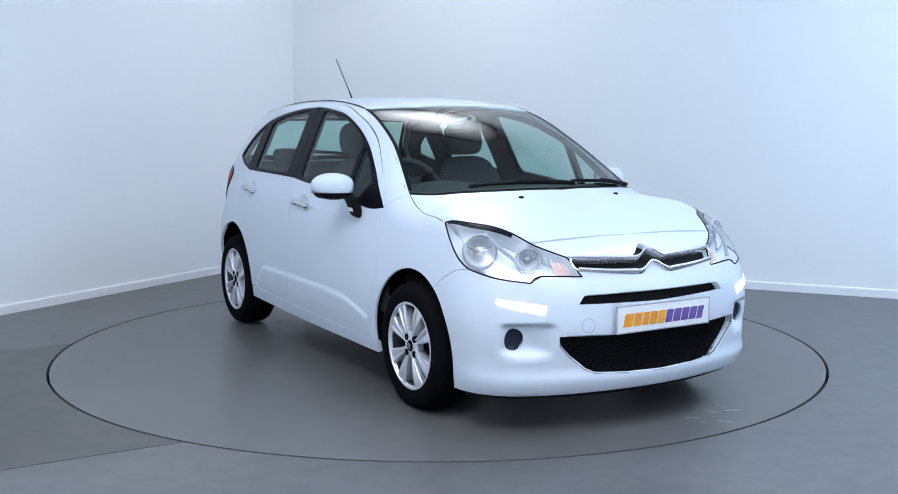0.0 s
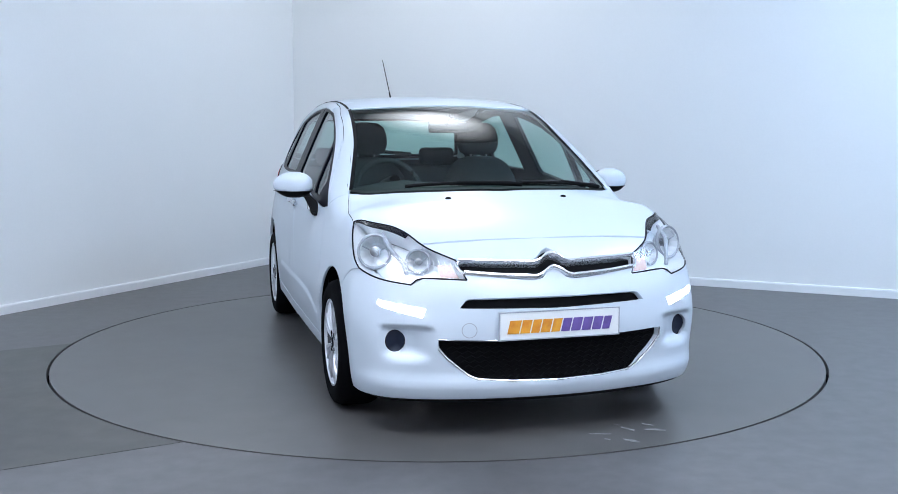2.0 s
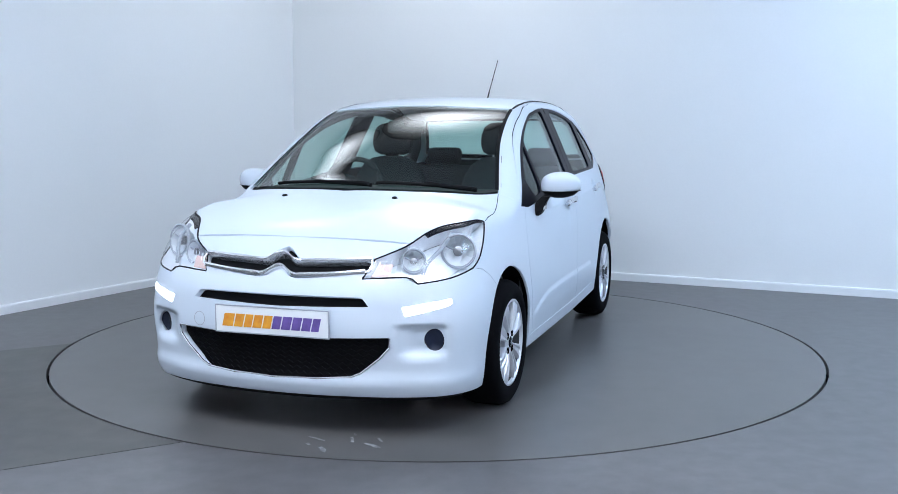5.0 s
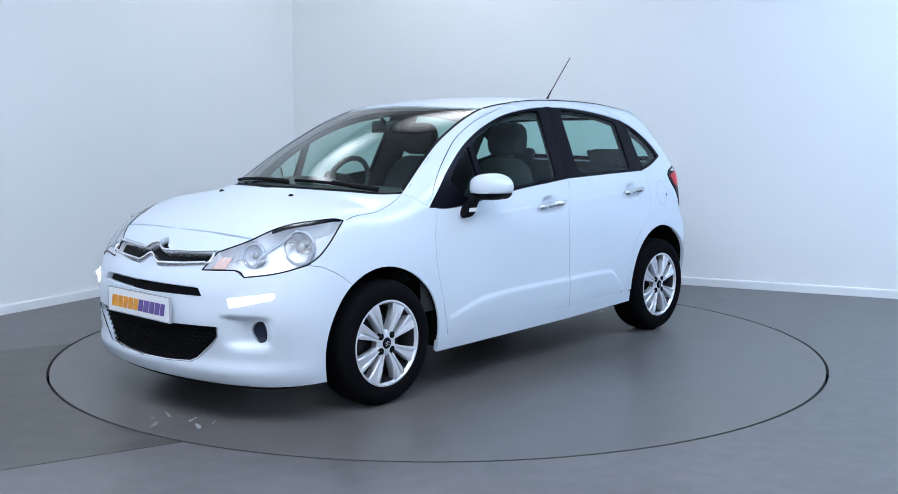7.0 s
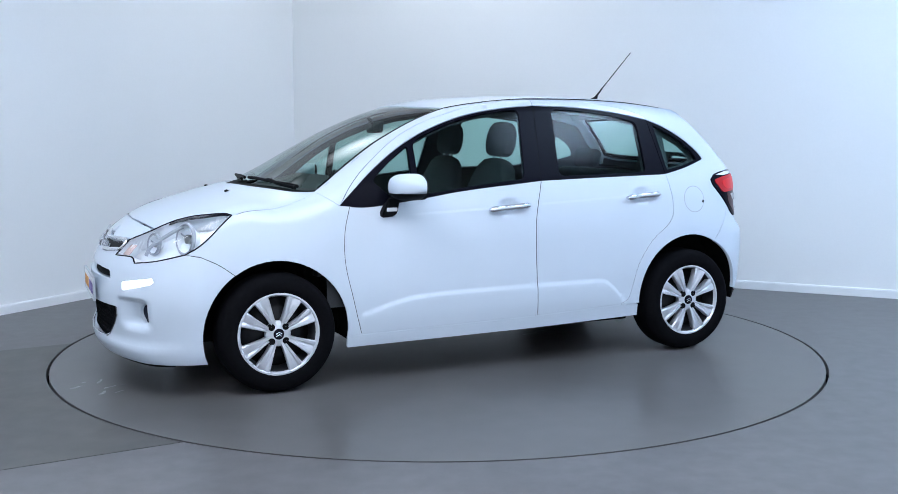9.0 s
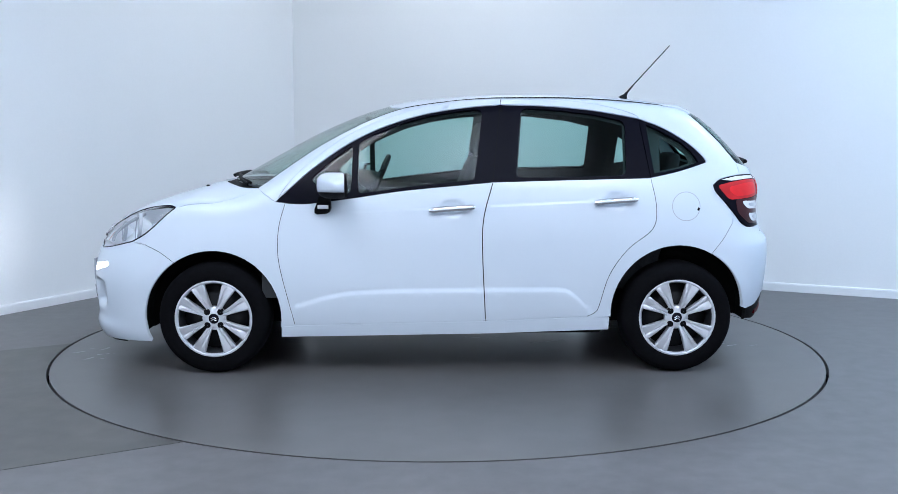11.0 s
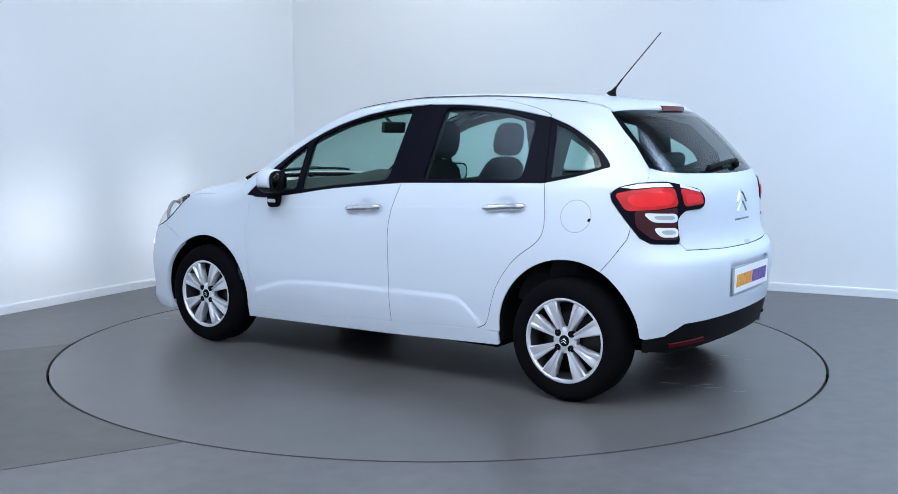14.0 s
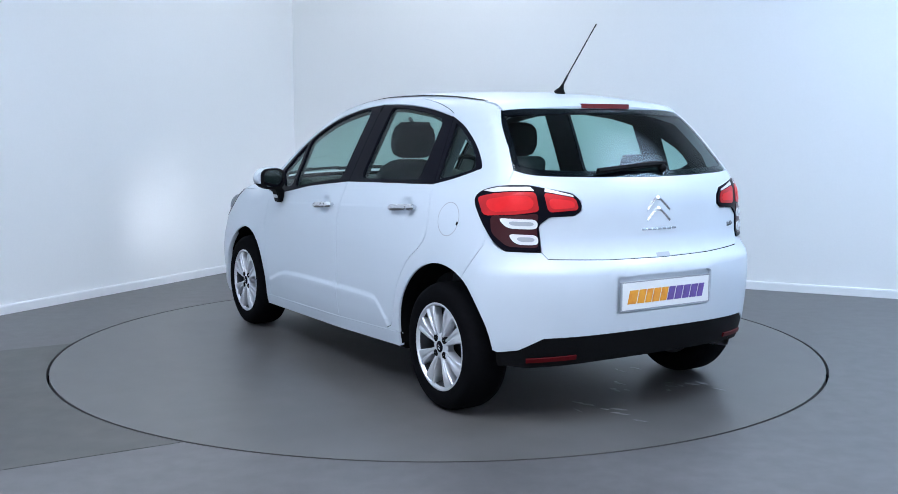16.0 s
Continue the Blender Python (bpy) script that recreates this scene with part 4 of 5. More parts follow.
    for z0, z1, a, b in ((0.868, 0.914, 0.607, 0.726), (0.8, 0.848, 0.606, 0.706)):
        seg = flat("tail", [(b, z1), (a, z1 - 0.004), (a - 0.004, z0 + 0.01), (a + 0.012, z0), (b - 0.02, z0 + 0.004)])
        panel("reversing_light", "tail", soften(seg), MAT["lamp_white"], lamp, 0.02, off=0.011, mirror=s, gap=0, lip=0.004)
        mark = flat("tail", [(b - 0.025, z1 - 0.012), (a + 0.012, z1 - 0.014), (a + 0.012, z0 + 0.014), (b - 0.03, z0 + 0.016)])
        panel("lamp_marking", "tail", soften(mark), MAT["lamp_grey"], lamp, 0.02, off=0.0125, mirror=s, gap=0, lip=0.002)
bm = bmesh.new()
ribbon(bm, "tail", flow(flat("tail", [(-1.733, 0.575, 0.741), (-1.8, 0.3, 0.73), (-1.83, 0.0, 0.727), (-1.8, -0.3, 0.73), (-1.733, -0.575, 0.741)]), 5), 0.02, -0.004)
part("gate_seal", bm, MAT["seam_black"], car)
# lip spoiler over the rear window
bm = bmesh.new()
secs = []
for y in np.linspace(-0.537, 0.537, 27):
    xt = -1.425 + 0.3 * y * y
    q = lift("top", [(xt + 0.15, float(np.clip(y, -0.525, 0.525)))])[0]
    zt = q[2] - 0.038
    end = 1 - abs(y / 0.537) ** 8
    secs.append([(q[0], y, q[2] + 0.001), (xt + 0.06, y, (zt + q[2]) / 2 + 0.008), (xt + 0.008, y, zt + 0.002), (xt, y, zt - 0.006), (xt + 0.004, y, zt - 0.02 - 0.012 * end), (xt + 0.1, y, zt - 0.032)])
loft(bm, secs)
spoiler = part("spoiler", bm, WHITE, car, smooth=True)
bm = bmesh.new()
secs = [[(-1.428 + 0.3 * y * y - 0.002, y, z) for z in (1.392, 1.414)] + [(-1.40, y, z) for z in (1.414, 1.392)] for y in np.linspace(-0.145, 0.145, 9)]
loft(bm, secs)
part("high_brake_light", bm, MAT["brake_red"], spoiler, "dark red high-level brake light")


# ---------------------------------------------------------------- wheels
def make_wheel():
    wheel = new("wheel")
    wheel.parent = car
    wheel["label"] = "silver eight-spoke alloy wheel with black tyre"
    bm = bmesh.new()
    lathe(bm, [(0.196, 0.0), (0.203, 0.012), (0.225, 0.02), (0.262, 0.019), (0.281, 0.008), (0.2915, -0.012), (0.2965, -0.03), (0.2975, -0.085), (0.2965, -0.14), (0.2915, -0.158),
               (0.281, -0.178), (0.26, -0.188), (0.22, -0.188), (0.196, -0.172)], "Y", 80, closed=True)
    part("tyre", bm, MAT["rubber"], wheel, "black rubber tyre", smooth=True)
    bm = bmesh.new()
    lathe(bm, [(0.2, 0.006), (0.207, 0.004), (0.205, 0.013), (0.197, 0.014), (0.191, 0.006), (0.188, 0.0)], "Y", 72)
    rim = part("rim", bm, MAT["alloy"], wheel, smooth=True)
    # barrel and disc colours are darkened to carry the shade behind the spokes
    bm = bmesh.new()
    lathe(bm, [(0.188, 0.0), (0.184, -0.02), (0.178, -0.07), (0.178, -0.165), (0.196, -0.172)], "Y", 64)
    part("barrel", bm, MAT["barrel_alloy"], wheel, smooth=True)
    bm = bmesh.new()
    lathe(bm, [(0.001, -0.062), (0.12, -0.062), (0.135, -0.07), (0.176, -0.09)], "Y", 48)
    part("brake_disc", bm, MAT["dark_alloy"], wheel, smooth=True)
    bm = bmesh.new()
    # a paddle spoke along +z: narrow at the hub, broad at the rim, with a groove down its middle
    secs = []
    for r, half, dep in ((0.03, 0.012, 0.0), (0.055, 0.0135, 0.004), (0.08, 0.0165, 0.008), (0.11, 0.022, 0.011), (0.14, 0.0285, 0.012), (0.165, 0.034, 0.011), (0.182, 0.0375, 0.009), (0.195, 0.04, 0.006)):
        ridge = 0.006 if r < 0.18 else 0.002
        secs.append([(-half, dep - 0.005, r), (-half * 0.82, dep + 0.002, r), (-half * 0.1, dep + 0.001, r), (half * 0.16, dep - ridge, r), (half * 0.3, dep - ridge, r), (half * 0.5, dep + 0.002, r), (half * 0.85, dep + 0.002, r), (half, dep - 0.005, r), (half * 0.85, dep - 0.045, r), (-half * 0.85, dep - 0.045, r)])
    loft(bm, secs)
    first = part("spoke", bm, MAT["alloy"], wheel, smooth=True)
    first.rotation_euler = (0, radians(26), 0)
    for i in range(1, 8):
        ob = new("spoke", first.data)
        ob.parent, ob.rotation_euler = wheel, (0, radians(90 * (i // 2) + (26, 64)[i % 2]), 0)
    bm = bmesh.new()
    lathe(bm, [(0.001, 0.006), (0.03, 0.006), (0.05, 0.003), (0.062, -0.003), (0.064, -0.03)], "Y", 40)
    part("hub", bm, MAT["alloy"], wheel, smooth=True)
    bm = bmesh.new()
    lathe(bm, [(0.001, 0.011), (0.02, 0.011), (0.026, 0.008), (0.028, 0.004)], "Y", 32)
    cap = part("hub_cap", bm, MAT["gloss_black"], wheel, smooth=True)
    for z in (-0.006, 0.006):
        bm = bmesh.new()
        tube(bm, [(-0.014, 0.0125, z - 0.006), (0, 0.0125, z + 0.004), (0.014, 0.0125, z - 0.006)], 0.0024, 6)
        part("cap_chevron", bm, MAT["satin_chrome"], cap)
    # no holes are cut: black discs paint the dark inside of the bolt wells
    for i in range(4):
        a = radians(45 + 90 * i)
        bm = bmesh.new()
        lathe(bm, [(0.001, 0.0065), (0.0155, 0.0065), (0.017, 0.0055), (0.017, -0.01)], "Y", 18)
        bmesh.ops.translate(bm, verts=bm.verts, vec=(0.05 * math.cos(a), 0, 0.05 * math.sin(a)))
        part("bolt_well", bm, MAT["seam_black"], wheel)
    return wheel


wheel = make_wheel()
wheel.matrix_basis = pose(1.2325, 0.812, 0.2975)
copy_thing(wheel, pose(-1.2325, 0.806, 0.2975))
copy_thing(wheel, pose(1.2325, -0.812, 0.2975, 0, 0, 180))
copy_thing(wheel, pose(-1.2325, -0.806, 0.2975, 0, 0, 180))

# ---------------------------------------------------------------- underside
for x, z in ((1.235, 0.298), (-1.235, 0.325)):
    for s in (1, -1):
        bm = bmesh.new()
        rows = []
        for y, r in ((0.815, 0.366), (0.79, 0.372), (0.74, 0.385), (0.56, 0.385), (0.52, 0.3), (0.51, 0.001)):
            edge = [(x + r * math.cos(radians(a)), z + r * math.sin(radians(a))) for a in range(-12, 196, 8)]
            rows.append([(px, s * min(y, q[1] - 0.008), pz) for (px, pz), q in zip(edge, lift("side", edge))])
        vs = [[bm.verts.new(p) for p in row] for row in rows]
        for p, q in zip(vs, vs[1:]):
            for i in range(len(p) - 1):
                bm.faces.new((p[i], p[i + 1], q[i + 1], q[i]))
        part("wheel_liner", bm, MAT["liner_black"], car)
bm = bmesh.new()
box(bm, (-1.55, -0.5, 0.22), (1.75, 0.5, 0.3), 0.02)
box(bm, (-0.84, -0.77, 0.205), (0.84, 0.77, 0.3), 0.02)
box(bm, (1.62, -0.5, 0.19), (1.8, 0.5, 0.5), 0.03)
box(bm, (-1.72, -0.5, 0.34), (-1.62, 0.5, 0.5), 0.03)
box(bm, (0.95, -0.62, 0.3), (1.05, 0.62, 0.84), 0.02)
part("underbody", bm, MAT["liner_black"], car)
bm = bmesh.new()
tube(bm, [(-1.3, -0.47, 0.24), (-1.66, -0.5, 0.262), (-1.75, -0.51, 0.268)], 0.022, 16, cap=False)
tube(bm, [(-1.75, -0.51, 0.268), (-1.66, -0.5, 0.262)], 0.018, 16, cap=False)
part("exhaust_pipe", bm, MAT["steel"], car, smooth=True)

# ---------------------------------------------------------------- outside fittings
for s in (1, -1):
    for x0, z0, x1, z1, body in ((0.088, 0.872, -0.15, 0.89, "front_door"), (-0.782, 0.912, -1.01, 0.928, "rear_door")):
        owner = [o for o in car.children if o.name.startswith(body)][0 if s == 1 else 1]
        bm = bmesh.new()
        secs = []
        for t in np.linspace(0, 1, 15):
            p = lift("side", [(x0 + (x1 - x0) * t, z0 + (z1 - z0) * t)])[0]
            out = 0.014 + 0.026 * math.sin(math.pi * (0.08 + 0.84 * t)) ** 0.5
            r = 0.0165 if 0.05 < t < 0.95 else 0.0095
            secs.append([(p[0], s * (p[1] + out - 0.012 + 0.012 * math.cos(a)), p[2] + r * math.sin(a)) for a in np.linspace(0, 2 * math.pi, 12, endpoint=False)])
        loft(bm, secs)
        part("door_handle", bm, MAT["satin_chrome"], owner, "bright chrome door handle", smooth=True)
    # door mirror
    shell_m = new("door_mirror")
    shell_m.parent = car
    shell_m["label"] = "white door mirror with black lower half"
    for name, mat, low, high in (("shell", WHITE, -0.026, 1), ("lower_shell", MAT["dark_plastic"], -0.062, -0.026)):
        bm = bmesh.new()
        rows = []
        for a in np.linspace(-90, 90, 25):
            ring = []
            for b in np.linspace(0, 360, 36, endpoint=False):
                ca, sa = math.cos(radians(a)), math.sin(radians(a))
                cb, sb = math.cos(radians(b)), math.sin(radians(b))
                ex = 0.72
                x = 0.09 * math.copysign(abs(ca) ** ex * abs(cb) ** ex, cb)
                z = 0.068 * math.copysign(abs(ca) ** ex * abs(sb) ** ex, sb)
                y = 0.098 * math.copysign(abs(sa) ** 0.9, sa)
                taper = 1 - 0.28 * max(0, y / 0.098) ** 2
                x = max(x, -0.046) * taper
                ring.append((x - 0.25 * y, y, np.clip(z * taper + 0.004, low, high)))
            rows.append(ring)
        rings = [[bm.verts.new((0.575 + p[0], s * (0.908 + p[1]), 1.003 + p[2])) for p in r] for r in rows]
        for p, q in zip(rings, rings[1:]):
            for i in range(len(p)):
                bm.faces.new((p[i], p[(i + 1) % len(p)], q[(i + 1) % len(q)], q[i]))
        bmesh.ops.remove_doubles(bm, verts=bm.verts, dist=0.0006)
        part(name, bm, mat, shell_m, smooth=True)
    bm = bmesh.new()
    slab(bm, [(0.068 * math.copysign(abs(math.cos(t)) ** 0.7, math.cos(t)), 0.05 * math.copysign(abs(math.sin(t)) ** 0.7, math.sin(t))) for t in np.linspace(0, 2 * math.pi, 32, endpoint=False)], 0.004,
         lambda a, b, d: Vector((0.5215 - 0.25 * a * 0.9 + d, s * (0.899 + a), 1.006 + b)))
    part("mirror_glass", bm, MAT["mirror"], shell_m)
    bm = bmesh.new()
    slab(bm, [(0.082 * math.copysign(abs(math.cos(t)) ** 0.6, math.cos(t)), 0.062 * math.copysign(abs(math.sin(t)) ** 0.6, math.sin(t))) for t in np.linspace(0, 2 * math.pi, 36, endpoint=False)], 0.012,
         lambda a, b, d: Vector((0.534 - 0.25 * a * 0.9 + d, s * (0.899 + a), 1.004 + b)))
    part("mirror_bezel", bm, MAT["dark_plastic"], shell_m, "black mirror bezel")
    bm = bmesh.new()
    loft(bm, [[(0.6, s * 0.87, 0.965), (0.66, s * 0.87, 0.955), (0.66, s * 0.83, 0.955), (0.6, s * 0.83, 0.965)],
              [(0.605, s * 0.845, 0.925), (0.675, s * 0.845, 0.915), (0.675, s * 0.79, 0.915), (0.605, s * 0.79, 0.925)],
              [(0.61, s * 0.83, 0.875), (0.69, s * 0.83, 0.868), (0.7, s * 0.785, 0.868), (0.6, s * 0.785, 0.875)],
              [(0.625, s * 0.82, 0.855), (0.685, s * 0.82, 0.85), (0.69, s * 0.785, 0.85), (0.615, s * 0.785, 0.855)]])
    bmesh.ops.bevel(bm, geom=list(bm.edges), offset=0.006, segments=2, affect="EDGES")
    part("mirror_foot", bm, MAT["dark_plastic"], shell_m, smooth=True)
    bm = bmesh.new()
    box(bm, (0.615, min(s * 0.834, s * 0.842), 0.882), (0.672, max(s * 0.834, s * 0.842), 0.902), 0.003)
    part("side_repeater", bm, MAT["lamp_white"], shell_m)

bm = bmesh.new()
lathe(bm, [(0.03, 0.0), (0.024, 0.012), (0.012, 0.028), (0.006, 0.05)], "Z", 20)
bmesh.ops.transform(bm, matrix=pose(-1.07, 0, 1.476, 0, -30, 0), verts=bm.verts)
aerial = part("aerial", bm, MAT["dark_plastic"], car, smooth=True)
bm = bmesh.new()
tube(bm, [(-1.082, 0, 1.502), (-1.13, 0, 1.56)], [0.006, 0.005], 8)
tube(bm, [(-1.13, 0, 1.56), (-1.344, 0, 1.794)], [0.0034, 0.0028], 8)
part("rod", bm, MAT["dark_alloy"], aerial)


def wiper(name, dom, line, lifted, parent, r=0.006):
    bm = bmesh.new()
    p = lift(dom, flow(line, 5))
    n = slope(p)
    tube(bm, [tuple(a + b * lifted) for a, b in zip(p, n)], r, 7)
    tube(bm, [tuple(a + b * (lifted * 0.35)) for a, b in zip(p, n)], r * 0.6, 6)
    return part(name, bm, MAT["dark_plastic"], parent, "black wiper")


wiper("wiper_blade", "top", [(1.14, -0.44), (1.195, -0.2), (1.215, 0.08)], 0.008, car, 0.008)
wiper("wiper_arm", "top", [(1.24, 0.12), (1.225, -0.05), (1.2, -0.2)], 0.014, car, 0.008)
wiper("wiper_blade", "top", [(1.205, 0.13), (1.15, 0.4), (1.06, 0.59)], 0.008, car, 0.008)
wiper("wiper_arm", "top", [(1.075, 0.6), (1.13, 0.48), (1.155, 0.36)], 0.013, car, 0.008)
wiper("rear_wiper", "tail", flat("tail", [(0.3, 1.1), (0.15, 1.112), (0.0, 1.122), (-0.1, 1.124)]), 0.02, gate, 0.012)
bm = bmesh.new()
pivot = lift("tail", flat("tail", [(-0.08, 1.118)]))[0]
bmesh.ops.create_uvsphere(bm, u_segments=14, v_segments=8, radius=0.02, matrix=Matrix.Translation((pivot[0] - 0.014, pivot[1], pivot[2])))
part("wiper_pivot", bm, MAT["dark_plastic"], gate, smooth=True)

for s in (1, -1):
    p = lift("top", [(1.362, 0.288 * s)])[0]
    bm = bmesh.new()
    bmesh.ops.create_uvsphere(bm, u_segments=10, v_segments=6, radius=0.011, matrix=Matrix.Translation(Vector(p)) @ Matrix.Diagonal((1.1, 1.4, 0.8, 1)))
    part("washer_jet", bm, MAT["dark_plastic"], car, smooth=True)
tow = [(-0.379 + 0.03 * math.cos(radians(a)), 0.474 + 0.03 * math.sin(radians(a))) for a in range(0, 361, 15)]
bm = bmesh.new()
ribbon(bm, "nose", flat("nose", tow), 0.003, 0.001)
part("tow_cap_gap", bm, MAT["lamp_grey"], bumper)


def number_plate(x, z0, z1, face, parent):
    """A white plate; its slogan is plain slanted blocks, orange then purple."""
    bm = bmesh.new()
    box(bm, (min(x, x + face * 0.006), -0.264, z0), (max(x, x + face * 0.006), 0.264, z1), 0.002)
    plate = part("number_plate", bm, MAT["plate_white"], parent, "white plate with orange and purple slogan blocks")
    bm = bmesh.new()
    e = 0.0045
    for a, b, c, d in ((-0.268, z0 - e, 0.268, z0), (-0.268, z1, 0.268, z1 + e), (-0.268, z0, -0.264, z1), (0.264, z0, 0.268, z1)):
        box(bm, (min(x - face * 0.004, x + face * 0.007), a, b), (max(x - face * 0.004, x + face * 0.007), c, d))
    part("plate_frame", bm, MAT["lamp_grey"], plate)
    h = (z1 - z0) * 0.5
    mid = (z0 + z1) / 2 - 0.004
    widths = [0.056, 0.047, 0.042, 0.047, 0.044, 0.044, 0.048, 0.046, 0.046, 0.04]
    at = -sum(widths) / 2
    for i, w in enumerate(widths):
        bm = bmesh.new()
        a, b = at + 0.003, at + w - 0.003
        lean = h * 0.12
        shape = [(a - lean, mid - h / 2), (b - lean, mid - h / 2), (b + lean, mid + h / 2), (a + lean, mid + h / 2)]
        slab(bm, shape, 0.0015, lambda u, v, d: Vector((x + face * (0.008 + d), u * face, v)))
        part("slogan_block", bm, MAT["plate_orange" if i < 5 else "plate_purple"], plate)
        at += w
    return plate


number_plate(2.034, 0.437, 0.547, 1, bumper)
number_plate(-1.852, 0.507, 0.627, -1, rear_bumper)


def raised(name, bars, width, mat, parent):
    for line in bars:
        bm = bmesh.new()
        p = lift("tail", flat("tail", line))
        n = slope(p)
        secs = [[tuple(a - b * 0.002 + np.array([0, 0, width])), tuple(a + b * 0.006), tuple(a - b * 0.002 - np.array([0, 0, width]))] for a, b in zip(p, n)]
        loft(bm, secs)
        part(name, bm, mat, parent)


raised("chevron_badge", [flow([(-0.068, 0.935), (-0.02, 0.978), (0.0, 0.986), (0.02, 0.978), (0.068, 0.935)], 3), flow([(-0.068, 0.888), (-0.02, 0.931), (0.0, 0.939), (0.02, 0.931), (0.068, 0.888)], 3)], 0.011, MAT["satin_chrome"], gate)
raised("badge_bar", [[(0.098 - 0.03 * i, 0.85), (0.076 - 0.03 * i, 0.85)] for i in range(7)], 0.0065, MAT["badge_grey"], gate)
raised("badge_bar", [[(-0.505, 0.84), (-0.525, 0.84)], [(-0.532, 0.843), (-0.555, 0.843)]], 0.014, MAT["badge_grey"], gate)
bm = bmesh.new()
ribbon(bm, "tail", flat("tail", [(-0.04 + 0.02 * i, 0.737) for i in range(5)]), 0.018, 0.002)
part("gate_latch", bm, MAT["lamp_grey"], gate)

# ---------------------------------------------------------------- cabin
CLOTH, TRIM, PALE = MAT["seat_cloth"], MAT["cabin_plastic"], MAT["cabin_light"]


def cushion(name, parent, lo, hi, bevel, tilt=0.0, at=(0, 0, 0), mat=None):
    bm = bmesh.new()
    box(bm, lo, hi, bevel)
    bmesh.ops.transform(bm, matrix=pose(*at, 0, tilt, 0), verts=bm.verts)
    return part(name, bm, mat or CLOTH, parent, smooth=True)


def upright(name, parent, rows, at, tilt):
    """A padded seat part: rounded sections (height, half width, half depth) stacked along a leaning line."""
    bm = bmesh.new()
    secs = []
    for h, w, d in rows:
        secs.append([(d * math.copysign(abs(math.cos(t)) ** 0.6, math.cos(t)), w * math.copysign(abs(math.sin(t)) ** 0.5, math.sin(t)), h) for t in np.linspace(0, 2 * math.pi, 28, endpoint=False)])
    loft(bm, secs)
    bmesh.ops.transform(bm, matrix=pose(*at, 0, tilt, 0), verts=bm.verts)
    return part(name, bm, CLOTH, parent, smooth=True)


BACK = [(0.0, 0.2, 0.06), (0.03, 0.235, 0.075), (0.2, 0.255, 0.085), (0.4, 0.25, 0.075), (0.52, 0.225, 0.062), (0.6, 0.18, 0.052), (0.635, 0.13, 0.04), (0.648, 0.08, 0.02)]
HEAD = [(0.0, 0.085, 0.03), (0.015, 0.115, 0.042), (0.06, 0.132, 0.05), (0.12, 0.13, 0.05), (0.165, 0.115, 0.044), (0.19, 0.085, 0.03), (0.198, 0.05, 0.012)]
for s in (1, -1):
    seat = cushion("front_seat", car, (-0.3, -0.25, 0.0), (0.28, 0.25, 0.17), 0.06, -6, (0.2, 0.36 * s, 0.42))
    upright("backrest", seat, BACK, (-0.03, 0.36 * s, 0.5), -15)
    upright("headrest", seat, HEAD, (-0.2, 0.36 * s, 1.142), -10)
    bm = bmesh.new()
    for dy in (-0.05, 0.05):
        tube(bm, [(-0.18, 0.36 * s + dy, 1.08), (-0.21, 0.36 * s + dy, 1.2)], 0.006, 6)
    part("headrest_post", bm, MAT["steel"], seat)
bench = cushion("rear_seat", car, (-0.28, -0.64, 0), (0.25, 0.64, 0.18), 0.06, -5, (-0.95, 0, 0.42))
cushion("backrest", bench, (-0.07, -0.64, 0), (0.07, 0.64, 0.56), 0.06, -16, (-1.08, 0, 0.5))
for y in (-0.38, 0.38):
    cushion("headrest", bench, (-0.04, -0.13, 0), (0.04, 0.13, 0.13), 0.035, -12, (-1.25, y, 1.04))
dash = bmesh.new()
loft(dash, [[(1.0, y, 0.55), (1.12 - 0.35 * y * y, y, 0.97), (0.8, y, 1.0 + hump), (0.62, y, 0.985 + hump), (0.52, y, 0.9), (0.6, y, 0.6)]
            for y, hump in [(-0.7, -0.03), (-0.6, 0.0), (-0.5, 0.02), (-0.36, 0.035), (-0.22, 0.02), (-0.1, 0.0), (0.1, 0.0), (0.4, -0.005), (0.6, -0.01), (0.7, -0.03)]])
part("dashboard", dash, TRIM, car, smooth=True)
bm = bmesh.new()
N = 28
ringp = [(0.0, 0.18 * math.cos(2 * math.pi * i / N), 0.18 * math.sin(2 * math.pi * i / N)) for i in range(N + 1)]
tube(bm, ringp, 0.016, 8, cap=False)
for a in (0, 180, 270):
    tube(bm, [(0.02, 0.0, 0.0), (0.0, 0.17 * math.cos(radians(a)), 0.17 * math.sin(radians(a)))], 0.017, 6)
lathe(bm, [(0.001, -0.02), (0.06, -0.01), (0.065, 0.03), (0.03, 0.16)], "X", 18)
bmesh.ops.transform(bm, matrix=pose(0.43, -0.36, 0.96, 0, -24, 0), verts=bm.verts)
part("steering_wheel", bm, TRIM, car, smooth=True)
cushion("interior_mirror", car, (-0.014, -0.11, -0.035), (0.014, 0.11, 0.035), 0.012, -8, (0.42, -0.02, 1.31), TRIM)
bm = bmesh.new()
tube(bm, [(0.43, -0.02, 1.325), (0.47, -0.01, 1.37)], 0.011, 8)
part("mirror_stem", bm, TRIM, car)
panel("headliner", "top", both_top([(0.3, 0.0), (0.2, 0.5), (-0.4, 0.5), (-1.22, 0.48), (-1.3, 0.0)]), PALE, car, 0.1, off=-0.035, lip=0)
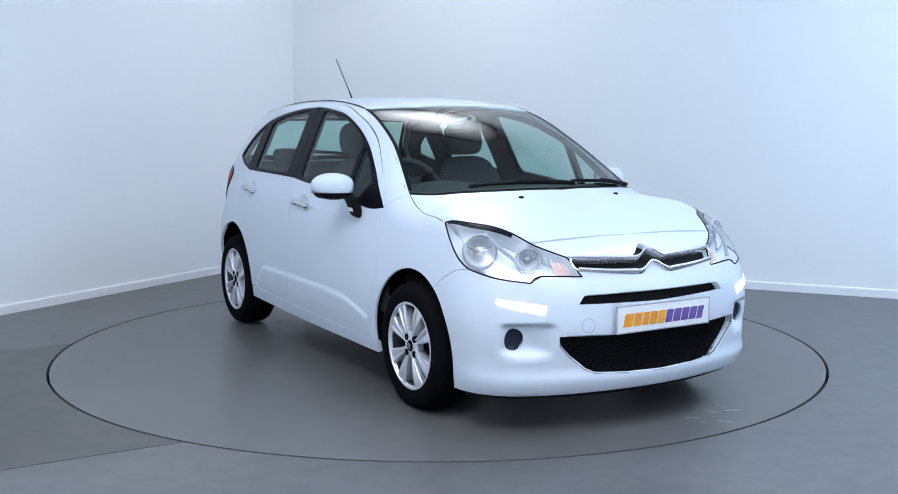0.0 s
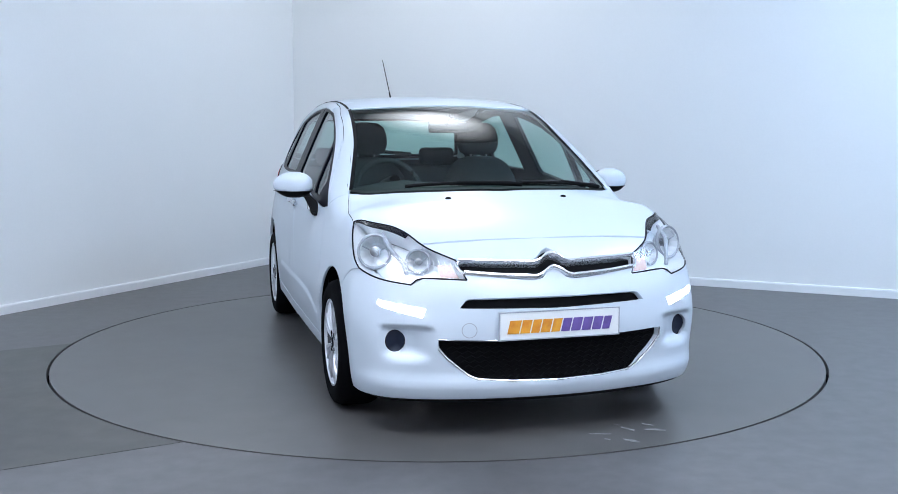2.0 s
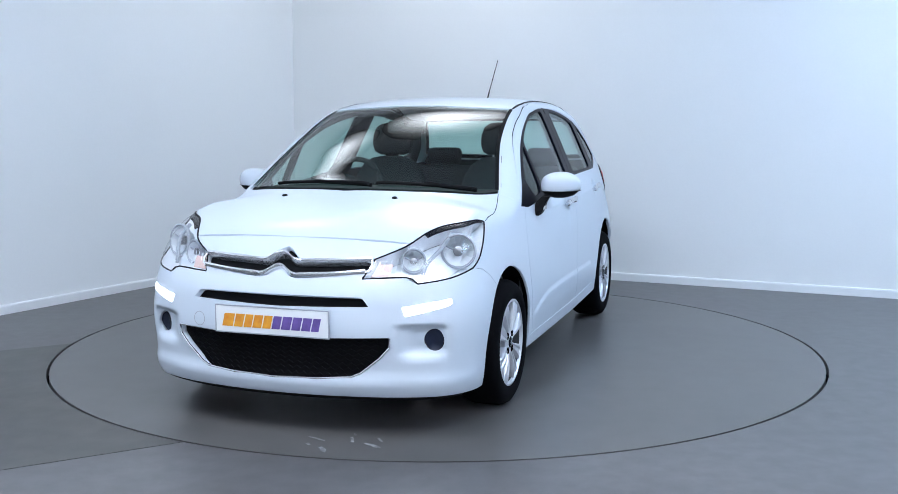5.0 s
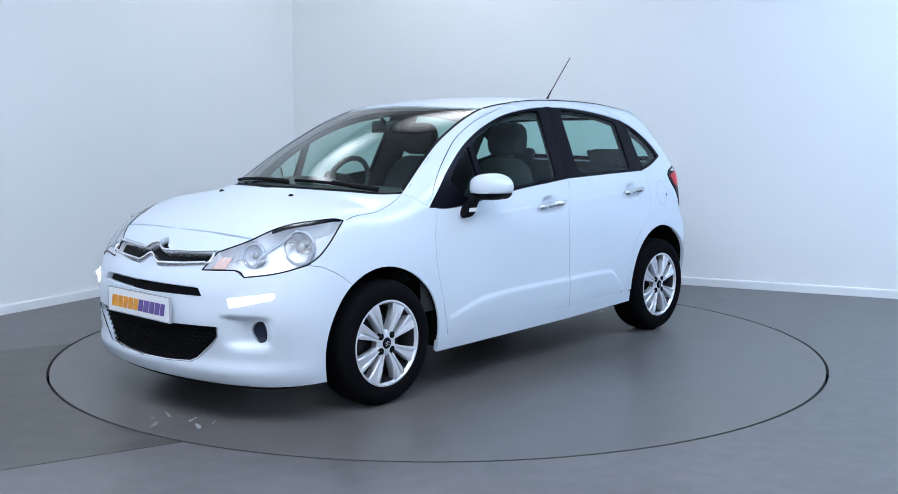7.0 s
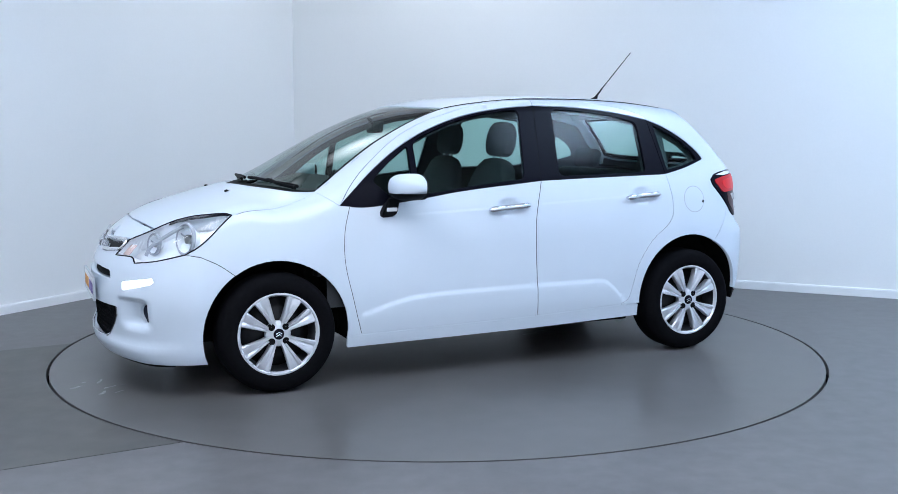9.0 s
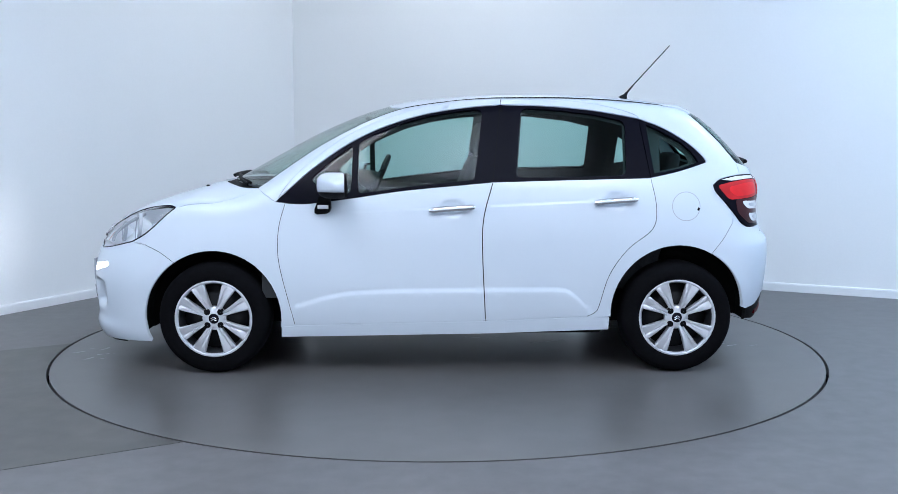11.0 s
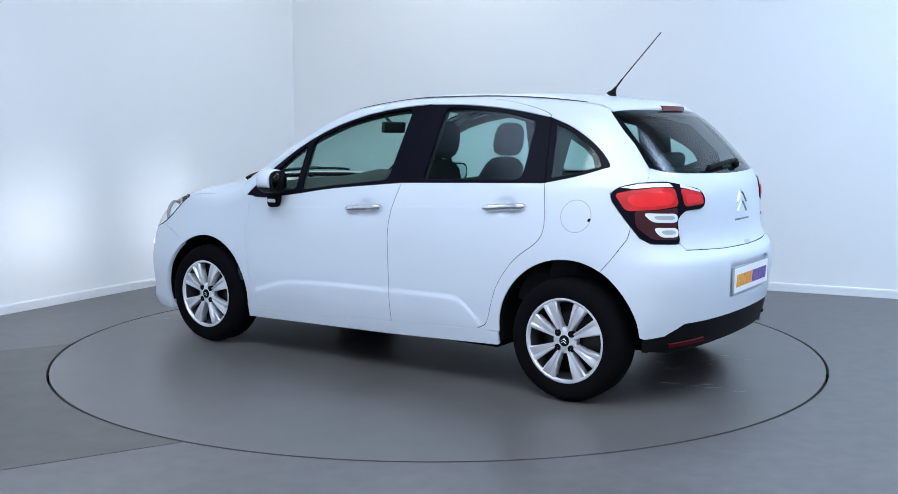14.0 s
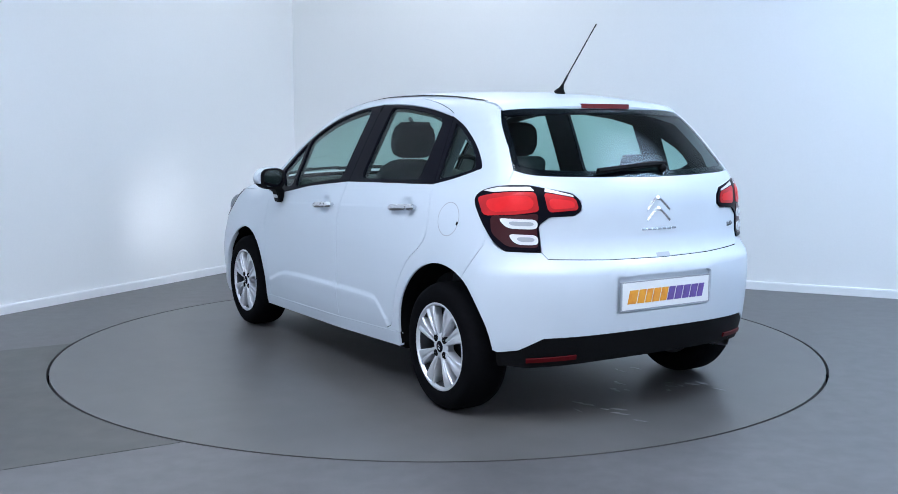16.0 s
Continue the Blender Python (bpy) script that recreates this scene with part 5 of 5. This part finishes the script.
for s in SIDES:
    holes = ([(0.715, 1.036), (0.6, 1.138), (0.497, 1.212), (0.505, 0.965), (0.62, 0.948)],
             [(0.465, 0.96), (0.2, 0.996), (-0.15, 1.034), (-0.197, 1.395), (-0.1, 1.39), (0.08, 1.362), (0.24, 1.32), (0.39, 1.26), (0.463, 1.225)],
             [(-0.38, 1.044), (-0.6, 1.047), (-0.945, 1.056), (-0.955, 1.33), (-0.8, 1.366), (-0.56, 1.394), (-0.415, 1.4)],
             [(-1.15, 1.09), (-1.237, 1.105), (-1.31, 1.13), (-1.29, 1.172), (-1.24, 1.215), (-1.16, 1.26)])
    trim = [(0.98, 0.4), (0.98, 0.94), (0.9, 0.97), (0.74, 1.105), (0.57, 1.232), (0.4, 1.32), (0.235, 1.375), (0.07, 1.418), (-0.12, 1.44), (-0.3, 1.45), (-0.6, 1.45), (-0.9, 1.42), (-1.15, 1.38), (-1.3, 1.34), (-1.45, 1.18), (-1.5, 0.9), (-1.3, 0.72),
            (-0.9, 0.7), (-0.8, 0.4)]
    panel("cabin_side", "side", trim, TRIM, car, 0.07, off=-0.035, holes=holes, lip=0, mirror=s)
    pil = side_of([(x, y) for x, y in WS_SIDE[1:]])
    panel("pillar_trim", "side", pil + [(0.07, 1.424), (0.235, 1.382), (0.4, 1.326), (0.57, 1.238), (0.735, 1.112), (0.835, 1.012)], PALE, car, 0.05, off=-0.03, lip=0, mirror=s)
panel("gate_trim", "tail", both(gate_half), TRIM, gate, 0.08, off=-0.03, lip=0)
bm = bmesh.new()
box(bm, (-1.66, -0.55, 0.98), (-1.3, 0.55, 1.0), 0.008)
part("parcel_shelf", bm, TRIM, car)

# pale scuffs on the turntable
SCUFFS = [(1.95, 0.35, 4), (2.08, 0.2, 3), (-1.56, -0.42, 4), (-1.6, 0.18, 5), (-1.8, 0.08, 3), (-0.25, -0.12, 3), (-0.65, -0.01, 4), (-1.4, -0.2, 5), (-1.64, -0.6, 3), (-1.1, -0.5, 4)]
rnd = random.Random(4)
for x, y, n in SCUFFS:
    for k in range(n):
        bm = bmesh.new()
        a, ln, w = rnd.uniform(-0.5, 0.5) + (0.9 if x > 0 else 0.1), rnd.uniform(0.012, 0.055), rnd.uniform(0.004, 0.012)
        cx, cy = x + rnd.uniform(-0.1, 0.1), y + rnd.uniform(-0.07, 0.07)
        ring = []
        for i in range(10):
            t = 2 * math.pi * i / 10
            u, v = ln * math.cos(t) * rnd.uniform(0.7, 1.2), w * math.sin(t) * rnd.uniform(0.4, 1.4)
            ring.append((cx + u * math.cos(a) - v * math.sin(a), cy + u * math.sin(a) + v * math.cos(a)))
        slab(bm, ring, 0.0006, lambda p, q, d: Vector((p, q, 0.0008 + d)))
        part("scuff", bm, MAT["dry_mark"], turntable, "pale dry scuff mark" if k == 0 else "")


# ---------------------------------------------------------------- movement
AXLE = Vector((0.036, 0.037, 0))   # the point of the car above the turntable's pivot
TURN = [(0, -59.7), (0.25, -60.1), (0.5, -60.93), (0.75, -62.25), (1.0, -63.99), (1.25, -66.0), (1.5, -68.5), (1.75, -71.4), (2.0, -74.4)] + [(2 + 0.5 * k, -74.4 - 5.86 * k) for k in range(1, 29)]


def motions():
    walk(turntable, [(t, pose(0, 0, 0, 0, 0, a)) for t, a in TURN])
    walk(car, [(t, pose(0, 0, 0, 0, 0, a) @ Matrix.Translation(-AXLE)) for t, a in TURN])


for (x, y), z, radius, bright, colour in LAMPS:
    ceiling_softbox(x, y, z, radius, bright, colour)
motions()
